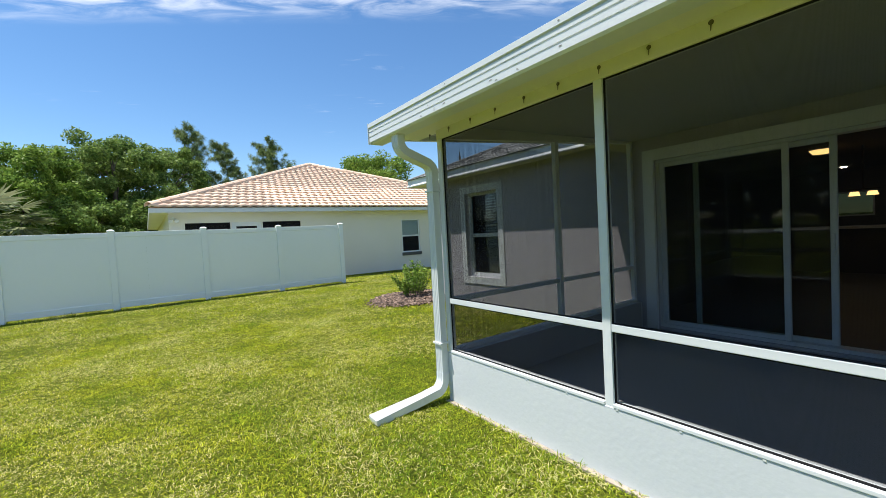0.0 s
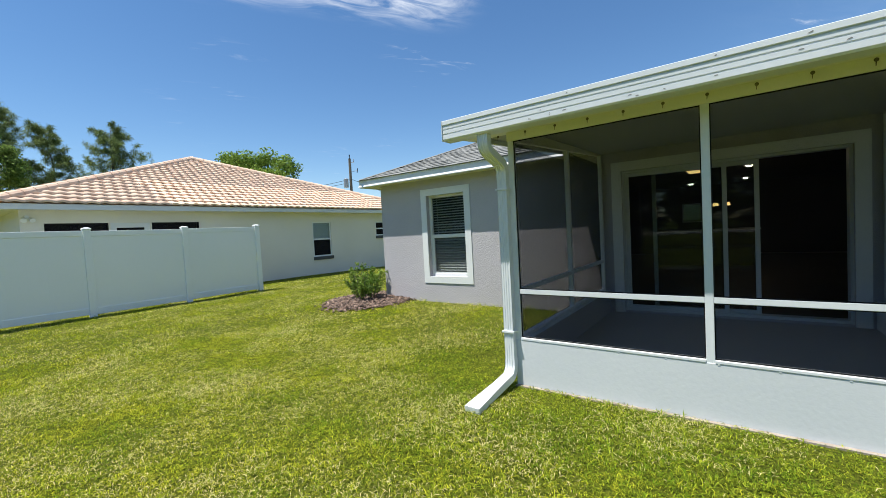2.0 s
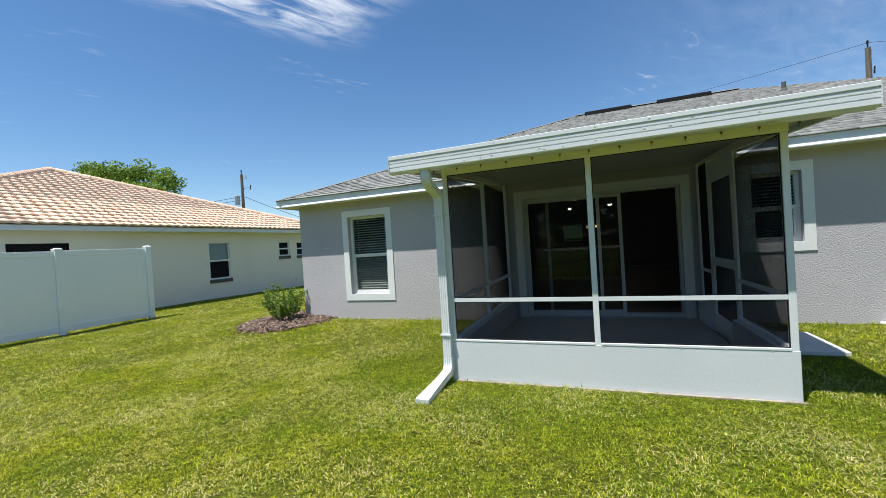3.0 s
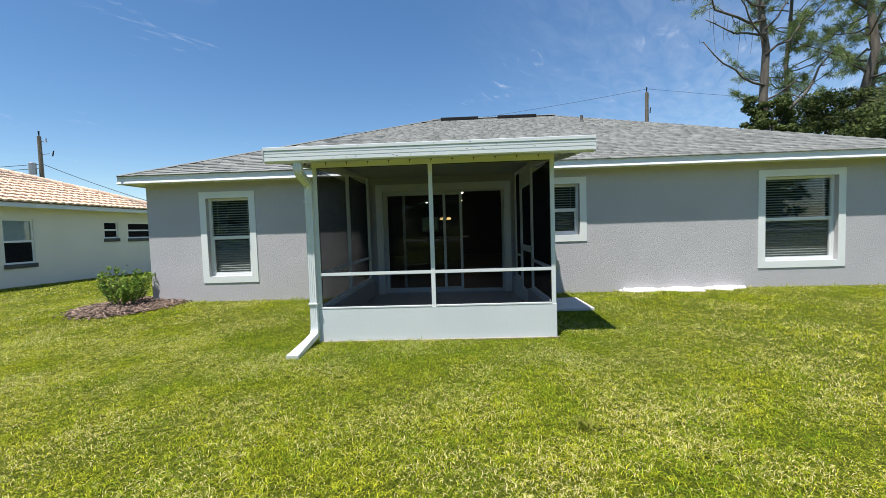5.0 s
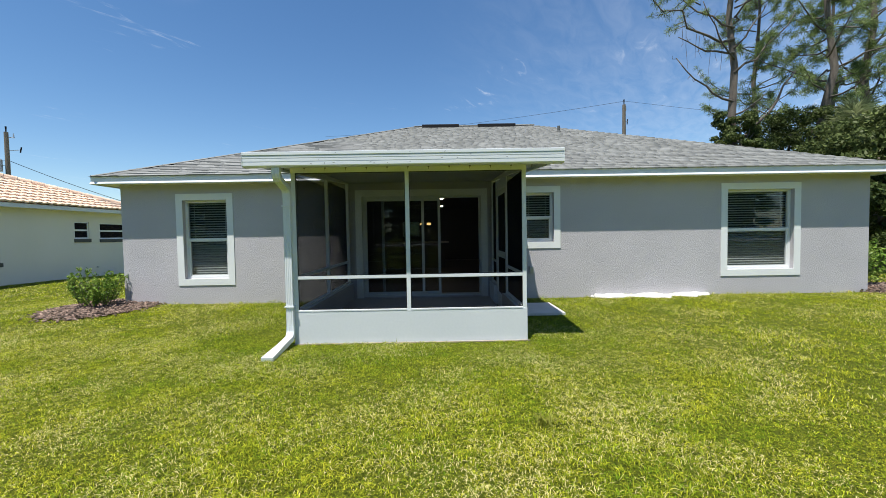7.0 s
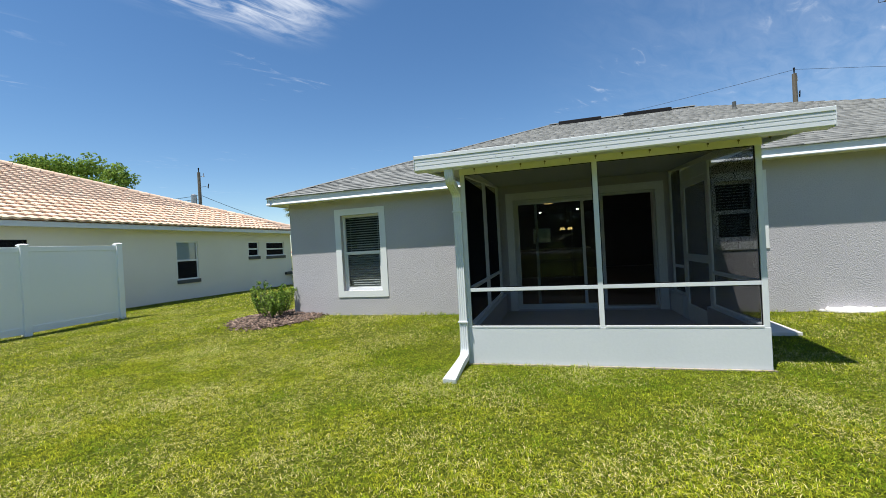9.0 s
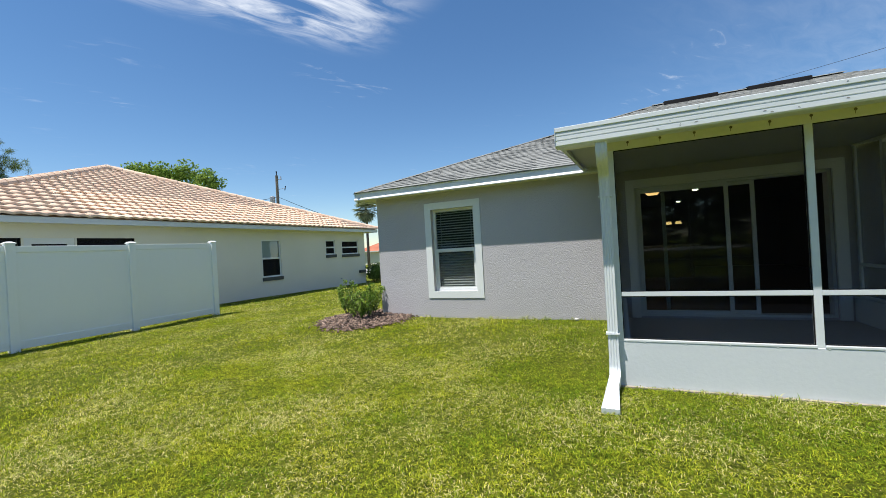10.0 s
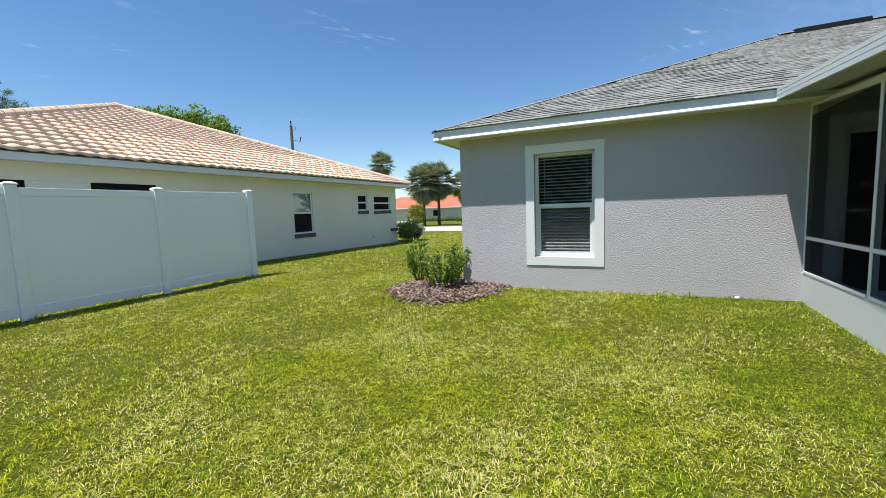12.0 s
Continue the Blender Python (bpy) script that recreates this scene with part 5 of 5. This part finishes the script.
cv = [bm.verts.new(p) for p in ((59.4, 16.4, fz + 2.5), (68.6, 16.4, fz + 2.5), (68.6, 47.6, fz + 2.5), (59.4, 47.6, fz + 2.5), (64, 21, fz + 4.6), (64, 43, fz + 4.6))]
for f in ((0, 4, 5, 3), (0, 1, 4), (1, 2, 5, 4), (2, 3, 5), (0, 3, 2, 1)):
    bm.faces.new([cv[k] for k in f])
part("roof", bm, RED_TILE, fh, "orange-red tile roof")
part("fascia", boxed(59.36, 59.4, 16.4, 47.6, fz + 2.35, fz + 2.52), ALU, fh)


def sheet(name, x0, x1, y0, y1, material, label, category, lift=0.02, n=14):
    xs, ys = np.linspace(x0, x1, n), np.linspace(y0, y1, n)
    A, B = np.meshgrid(xs, ys, indexing="ij")
    v = np.stack([A, B, ground_z(A, B) + lift], -1).reshape(-1, 3)
    i, j = np.meshgrid(np.arange(n - 1), np.arange(n - 1), indexing="ij")
    o = (i * n + j).ravel()
    solid(name, mesh_of(name, v, quads=np.stack([o, o + n, o + n + 1, o + 1], -1)), material, label, category, "structure")


sheet("road", 26.0, 38.0, -80, 100, ROAD, "pale concrete street beyond the lawns", "road", n=40)
sheet("road", -42.0, -31.0, -80, 100, ROAD, "pale concrete street beyond the back lawn", "road", n=40)
rngh = np.random.default_rng(9)
hd = thing("hedge", (58.5, 28, gz(58.5, 28)), "clipped green hedge before the far house", "hedge")
v, q = leaf_cloud(rngh, [(58.5, 21 + k * 0.7, gz(58.5, 28) + 0.5) for k in range(24)], [0.55] * 24, 7000, 0.11)
part("foliage", mesh_of("foliage", v, quads=q), OAK_LEAF, hd)

# ---- parked car, far off ----
car = thing("car", (40.0, 19.5, gz(40, 19.5)), "small dark parked car on the drive", "car")
cz = gz(40, 19.5)
bm = bmesh.new()
sec_c = [(-2.1, 0.35), (2.1, 0.35), (2.15, 0.7), (1.2, 0.88), (0.6, 1.35), (-1.2, 1.4), (-1.9, 0.95), (-2.15, 0.8)]
swept(bm, sec_c, [((40, 19.5 + d, cz), (1, 0, 0), (0, 0, 1)) for d in (-0.85, 0.85)])
bmesh.ops.bevel(bm, geom=list(bm.edges), offset=0.06, segments=2, affect="EDGES")
part("body", bm, BLACK, car)
for dx in (-1.35, 1.35):
    for dy in (-0.8, 0.8):
        part("wheel", rod(bmesh.new(), (40 + dx, 19.5 + dy - 0.1, cz + 0.32), (40 + dx, 19.5 + dy + 0.1, cz + 0.32), 0.32, n=18), WIRE, car)

# ---- utility poles and wires ----
def utility_pole(at, top, label, transformer):
    x, y = at
    z = gz(x, y)
    p = thing("utility_pole", (x, y, z), label, "utility pole", "utility poles")
    part("shaft", rod(bmesh.new(), (x, y, z - 0.3), (x, y, top), 0.17, 0.12, 12), POLE_WOOD, p)
    part("insulator", rod(bmesh.new(), (x + 0.25, y - 0.25, top - 0.35), (x + 0.25, y - 0.25, top - 0.05), 0.05, 0.03), STEEL, p)
    part("insulator", rod(bmesh.new(), (x, y, top), (x, y, top + 0.38), 0.03, 0.055), BLACK, p)
    part("bracket", rod(bmesh.new(), (x, y, top - 0.35), (x + 0.3, y - 0.3, top - 0.35), 0.025), STEEL, p)
    part("bracket", rod(bmesh.new(), (x, y, top - 1.3), (x + 0.45, y - 0.45, top - 1.15), 0.02), STEEL, p)
    part("cutout", rod(bmesh.new(), (x + 0.45, y - 0.45, top - 1.35), (x + 0.5, y - 0.5, top - 0.95), 0.04), BLACK, p)
    if transformer:
        bm = rod(bmesh.new(), (x - 0.32, y + 0.32, top - 2.75), (x - 0.32, y + 0.32, top - 1.95), 0.22, n=16)
        rod(bm, (x - 0.32, y + 0.32, top - 1.95), (x - 0.32, y + 0.32, top - 1.88), 0.22, 0.1, 16)
        part("transformer", bm, STEEL, p, "grey can transformer")
    return p


def wire(a, b, sag, r=0.02):
    a, b = Vector(a), Vector(b)
    pts = [a.lerp(b, k / 12) - Vector((0, 0, sag * 4 * (k / 12) * (1 - k / 12))) for k in range(13)]
    w = thing("power_line", a, "thin black overhead power line", "power line", "overhead wires")
    part("cable", tube(bmesh.new(), pts, [r] * 13, 5), WIRE, w)


utility_pole((25.5, 30.7), 8.9, "weathered wooden utility pole with a transformer", True)
utility_pole((27.9, -13.4), 10.9, "wooden utility pole seen over the roof", False)
wire((25.4, 30.8, 6.6), (10.0, 52.0, 5.6), 0.8)
wire((25.4, 30.8, 6.9), (14.0, 60.0, 6.2), 0.8)
wire((25.6, 30.6, 6.9), (34.0, 22.0, 2.7), 0.4)
wire((28.0, -13.5, 11.2), (45.0, 14.0, 13.0), 0.4, 0.012)
wire((28.0, -13.5, 11.2), (34.0, -70.0, 10.6), 1.2, 0.010)

# ---- lawn ----
def clear_of_things(x, y):
    ok = ~((x > PX - 0.01) & (x < WX) & (y > PYR - 0.01) & (y < PYL + 0.01))
    ok &= ~((x > WX - 0.02) & (x < WX + DEPTH + 0.2) & (y > YR - 0.02) & (y < YL + 0.02))
    ok &= ~((y > NY - 0.02) & (x > NXL - 0.02) & (x < NXR + 0.02))
    ok &= ~((x > 3.4) & (x < 4.32) & (y > -1.18) & (y < PYR))
    for cx, cy, rx, ry in (BED_A, BED_B):
        ok &= ((x - cx) / rx) ** 2 + ((y - cy) / ry) ** 2 > 0.78
    return ok


def lawn(label, x0, x1, y0, y1, per_m2, tall, wide, seed, less=None, plain=False):
    """Grass blades at random, half of them in tufts; less: a rectangle to leave out; plain: one triangle a blade."""
    rng = np.random.default_rng(seed)
    n = int((x1 - x0) * (y1 - y0) * per_m2)
    x, y = rng.uniform(x0, x1, n), rng.uniform(y0, y1, n)
    # tufts: part of the blades gather round common roots
    m = n // 2
    src = rng.integers(0, n - m, m) // 9 * 9
    x[n - m:] = x[src] + rng.normal(size=m) * 0.016
    y[n - m:] = y[src] + rng.normal(size=m) * 0.016
    if x1 - x0 > 3 and y1 - y0 > 3:
        x, y = x + rng.normal(size=n) * 0.35, y + rng.normal(size=n) * 0.35
        x[n - m:] = x[src] + rng.normal(size=m) * 0.016
        y[n - m:] = y[src] + rng.normal(size=m) * 0.016
    ok = clear_of_things(x, y)
    if less:
        u, v = x + rng.normal(size=n) * 0.25, y + rng.normal(size=n) * 0.25
        ok &= ~((u > less[0]) & (u < less[1]) & (v > less[2]) & (v < less[3]))
    x, y = x[ok], y[ok]
    n = len(x)
    # uneven mowing: broad swells and small hollows
    swell = 0.85 + 0.25 * np.sin(x * 2.1 + np.sin(y * 1.7)) * np.sin(y * 2.6 + np.sin(x * 1.3))
    swell *= 0.85 + 0.4 * np.sin(x * 31 + 2 * np.sin(y * 13)) * np.sin(y * 27 + 2 * np.sin(x * 17))
    h = tall * rng.uniform(0.45, 1.25, n) * swell
    w = wide * rng.uniform(0.6, 1.3, n)
    a = rng.random(n) * 6.283
    d = np.stack([np.cos(a), np.sin(a), np.zeros(n)], 1)
    s = np.stack([-np.sin(a), np.cos(a), np.zeros(n)], 1) * w[:, None] / 2
    lean = rng.uniform(0.2, 1.9, n)[:, None]
    base = np.stack([x, y, ground_z(x, y) - 0.004], 1)
    up = np.array([0, 0, 1.0]) * h[:, None]
    mid = base + up * 0.62 + d * lean * h[:, None] * 0.38
    tip = base + up * (1.0 - 0.30 * lean) + d * lean * h[:, None] * 1.05
    if plain:
        v = np.stack([base - s, base + s, tip], 1)
    else:
        v = np.stack([base - s * 0.3, mid + s, tip, mid - s], 1)
    # darker, greener blades are likelier the closer they stand to the porch
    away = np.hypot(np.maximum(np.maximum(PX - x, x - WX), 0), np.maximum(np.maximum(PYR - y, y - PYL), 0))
    by_porch = rng.random(n) < 0.85 * np.clip((2.1 - away) / 1.5, 0, 1)
    k = 3 if plain else 4
    for pick, material, what in ((~by_porch, GRASS, label), (by_porch, DEEP_GRASS, label.replace("yellow-green", "deep green"))):
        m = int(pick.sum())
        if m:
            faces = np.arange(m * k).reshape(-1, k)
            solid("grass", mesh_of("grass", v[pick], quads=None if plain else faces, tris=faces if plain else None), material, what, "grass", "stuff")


NEAR, MID = (-1.5, 2.6, -2.0, 7.2), (-3.0, 6.5, -9.0, 13.9)
lawn("mown yellow-green lawn grass near the porch", *NEAR, 13000, 0.034, 0.0042, 101)
lawn("mown yellow-green lawn grass around the house", *MID, 4600, 0.040, 0.0085, 102, NEAR, True)
lawn("mown lawn grass farther off between the houses", -9.0, 29.0, -16.0, 16.0, 600, 0.055, 0.018, 103, MID, True)
EDGE = "longer grass left along a wall's foot"
lawn(EDGE, PX - 0.07, PX - 0.015, PYR, PYL, 1300, 0.055, 0.006, 111)
lawn(EDGE, PX, WX - 0.1, PYL + 0.015, PYL + 0.07, 2600, 0.06, 0.006, 112)
lawn(EDGE, WX - 0.08, WX - 0.025, PYL + 0.1, YL, 2200, 0.085, 0.007, 113)
lawn(EDGE, WX - 0.08, WX - 0.025, YR, PYR - 0.1, 1800, 0.085, 0.008, 114)
lawn(EDGE, -3.0, 5.2, FY - 0.1, FY + 0.1, 1200, 0.09, 0.010, 115)

weed = thing("weed", (-0.13, 0.07, gz(-0.13, 0.07)), "small bright green weed tuft in the lawn", "weed")
wr = np.random.default_rng(12)
wa = wr.random(70) * 6.283
wd = np.stack([np.cos(wa), np.sin(wa), np.zeros(70)], 1)
ws = np.stack([-np.sin(wa), np.cos(wa), np.zeros(70)], 1) * 0.004
wb = np.array([-0.13, 0.07, gz(-0.13, 0.07)]) + wr.normal(size=(70, 3)) * np.array([0.03, 0.03, 0])
wh = wr.uniform(0.05, 0.11, 70)[:, None]
wv = np.stack([wb - ws * 0.4, wb + wd * wh * 0.3 + np.array([0, 0, 0.6]) * wh + ws, wb + wd * wh * 0.8 + np.array([0, 0, 0.85]) * wh, wb + wd * wh * 0.3 + np.array([0, 0, 0.6]) * wh - ws], 1)
part("foliage", mesh_of("foliage", wv, quads=np.arange(280).reshape(-1, 4)), GOLD_LEAF, weed)

# ---- roof tiles of the neighbouring house ----
TW, TC = 0.26, 0.335


def barrel_tile():
    """One S-shaped tile: crest and trough, thick lower lip; x across, y up the slope."""
    n = 8
    prof = [(TW * 1.04 * k / n, 0.013 * math.sin(2 * math.pi * (k / n) - 0.6) + 0.02) for k in range(n + 1)]
    v, f = [], []
    for y, lift in ((0.0, 0.046), (TC * 1.04, 0.002)):
        v += [(x, y, z + lift) for x, z in prof]
    v += [(x, 0.0, z - 0.004) for x, z in prof]
    m = n + 1
    for k in range(n):
        f.append((k, k + 1, m + k + 1, m + k))
        f.append((2 * m + k, 2 * m + k + 1, k + 1, k))
    return np.array(v), f


tv, tf = barrel_tile()
tile_mesh = bpy.data.meshes.new("tile")
tile_mesh.from_pydata([tuple(p) for p in tv], [], tf)
tile_mesh.materials.append(TILE)
slope_n = math.atan(NP)
# axes of the near roof face
t_across, t_up = np.array([1.0, 0, 0]), np.array([0, math.cos(slope_n), math.sin(slope_n)])
t_out = np.cross(t_across, t_up)
nearby, rest = [], []
courses = int(NH / math.cos(slope_n) / TC) + 1
for j in range(courses):
    s = j * TC
    dy = s * math.cos(slope_n)
    x = NE0 + dy * (NLX - NE0) / NH
    while x < NE1 - dy * (NE1 - NRX) / NH - TW * 0.4:
        o = np.array([x, NEY - 0.05, NEZ + 0.012]) + t_up * s
        (nearby if 3.5 < x < 13.5 and j < 9 and len(nearby) < 300 else rest).append(o)
        x += TW
rng = np.random.default_rng(5)
tm = Matrix(((1, 0, 0), (0, math.cos(slope_n), -math.sin(slope_n)), (0, math.sin(slope_n), math.cos(slope_n)))).to_4x4()
for o in nearby:
    ob = new("tile", tile_mesh)
    ob.parent = nroof
    ob.matrix_basis = Matrix.Translation(Vector(o) - ORIGIN[nroof.name]) @ tm @ pose(0, 0, rng.normal() * 0.002, 0, 0, rng.normal() * 0.4)
R3 = np.stack([t_across, t_up, t_out], 1)
allv = np.concatenate([tv @ R3.T + o + t_out * rng.normal() * 0.002 for o in rest])
off = (np.arange(len(rest)) * len(tv))[:, None, None]
tagged(part("tiles", mesh_of("tiles", allv, quads=(np.array(tf)[None] + off).reshape(-1, 4)), TILE_FAR, nroof), kind="stuff")


def ridge_caps(parent, a, b, step, r, material, name, flat=1.0):
    """Overlapping half-round caps along a hip or ridge."""
    a, b = Vector(a), Vector(b)
    d = (b - a).normalized()
    n = int((b - a).length / step + 0.8)
    side = d.cross(Vector((0, 0, 1))).normalized()
    up = side.cross(d)
    mesh = None
    for k in range(n):
        p = a + d * (k * step)
        if mesh is None:
            v, f = [], []
            for q, rr in ((0, r * 1.12), (step * 1.12, r)):
                for m in range(7):
                    t = math.pi * (m / 6)
                    v.append(d * q + side * math.cos(t) * rr + up * (math.sin(t) * rr * flat - 0.01))
            v += [p2 - (p2.normalized() * 0.015 if p2.length else p2) for p2 in v[:7]]
            for m in range(6):
                f += [(m, m + 1, 8 + m, 7 + m), (m, 14 + m, 15 + m, m + 1)]
            mesh = bpy.data.meshes.new(name)
            mesh.from_pydata(v, [], f)
            mesh.materials.append(material)
        ob = new(name, mesh)
        ob.parent = parent
        ob.location = p - ORIGIN[parent.name]


ridge_caps(nroof, (NE0, NEY, NEZ + 0.05), (NLX, NRY, NRZ + 0.06), 0.36, 0.12, TILE, "ridge_tile")
ridge_caps(nroof, (NE1, NEY, NEZ + 0.05), (NRX, NRY, NRZ + 0.06), 0.36, 0.12, TILE, "ridge_tile")
ridge_caps(nroof, (NLX, NRY, NRZ + 0.06), (NRX, NRY, NRZ + 0.06), 0.36, 0.12, TILE, "ridge_tile")

# ---- shingles of the house ----
ridge_caps(roof, (EX0, EY1, EAVE + 0.01), (RX, RY1, RZ + 0.015), 0.145, 0.11, SHINGLE, "ridge_shingle", 0.22)
ridge_caps(roof, (RX, RY1, RZ + 0.015), (RX, RY0, RZ + 0.015), 0.145, 0.12, SHINGLE, "ridge_shingle", 0.3)
rng = np.random.default_rng(6)
SC = 0.145
su = np.array([math.cos(SLOPE), 0, math.sin(SLOPE)])
so = np.array([-math.sin(SLOPE), 0, math.cos(SLOPE)])
sa = np.array([0, 1.0, 0])
shapes = {}
for k, w in enumerate((0.12, 0.16, 0.22, 0.28, 0.36)):
    for th in (0.008, 0.014):
        lo, hi, ln = th, 0.003, SC * 0.91
        v = np.array([(0, 0, lo), (0, w, lo), (ln, w, hi), (ln, 0, hi), (0, 0, -0.004), (0, w, -0.004), (ln, w, -0.004), (ln, 0, -0.004)])
        v = v[:, [0]] * su + v[:, [1]] * sa + v[:, [2]] * so
        shapes[(k, th)] = (w, v)
sf = np.array([[0, 3, 2, 1], [0, 1, 5, 4], [1, 2, 6, 5], [3, 0, 4, 7]])
shingle_mesh = {}
for key, (w, v) in shapes.items():
    me = bpy.data.meshes.new("shingle")
    me.from_pydata([tuple(p) for p in v], [], [tuple(f) for f in sf])
    me.materials.append(SHINGLE)
    shingle_mesh[key] = me
sv, singles = [], 0
for j in range(int(HALF / math.cos(SLOPE) / SC)):
    s = j * SC
    dx = s * math.cos(SLOPE)
    y = EY0 + dx - 0.03
    while y < EY1 - dx:
        key = (int(rng.integers(0, 5)), (0.008, 0.014)[int(rng.random() < 0.45)])
        w, v = shapes[key]
        o = np.array([EX0 - 0.035, y, EAVE + 0.004]) + su * s
        if y + w > EY1 - dx + 0.03 or y < EY0 + dx - 0.03:
            pass
        elif 2.6 < y < 7.3 and j < 24 and singles < 300:
            ob = new("shingle", shingle_mesh[key])
            ob.parent = roof
            ob.location = Vector(o) - ORIGIN[roof.name]
            singles += 1
        else:
            sv.append(v + o)
        y += w + 0.003
off = (np.arange(len(sv)) * 8)[:, None, None]
tagged(part("shingles", mesh_of("shingles", np.concatenate(sv), quads=(sf[None] + off).reshape(-1, 4)), SHINGLE_FAR, roof), kind="stuff")
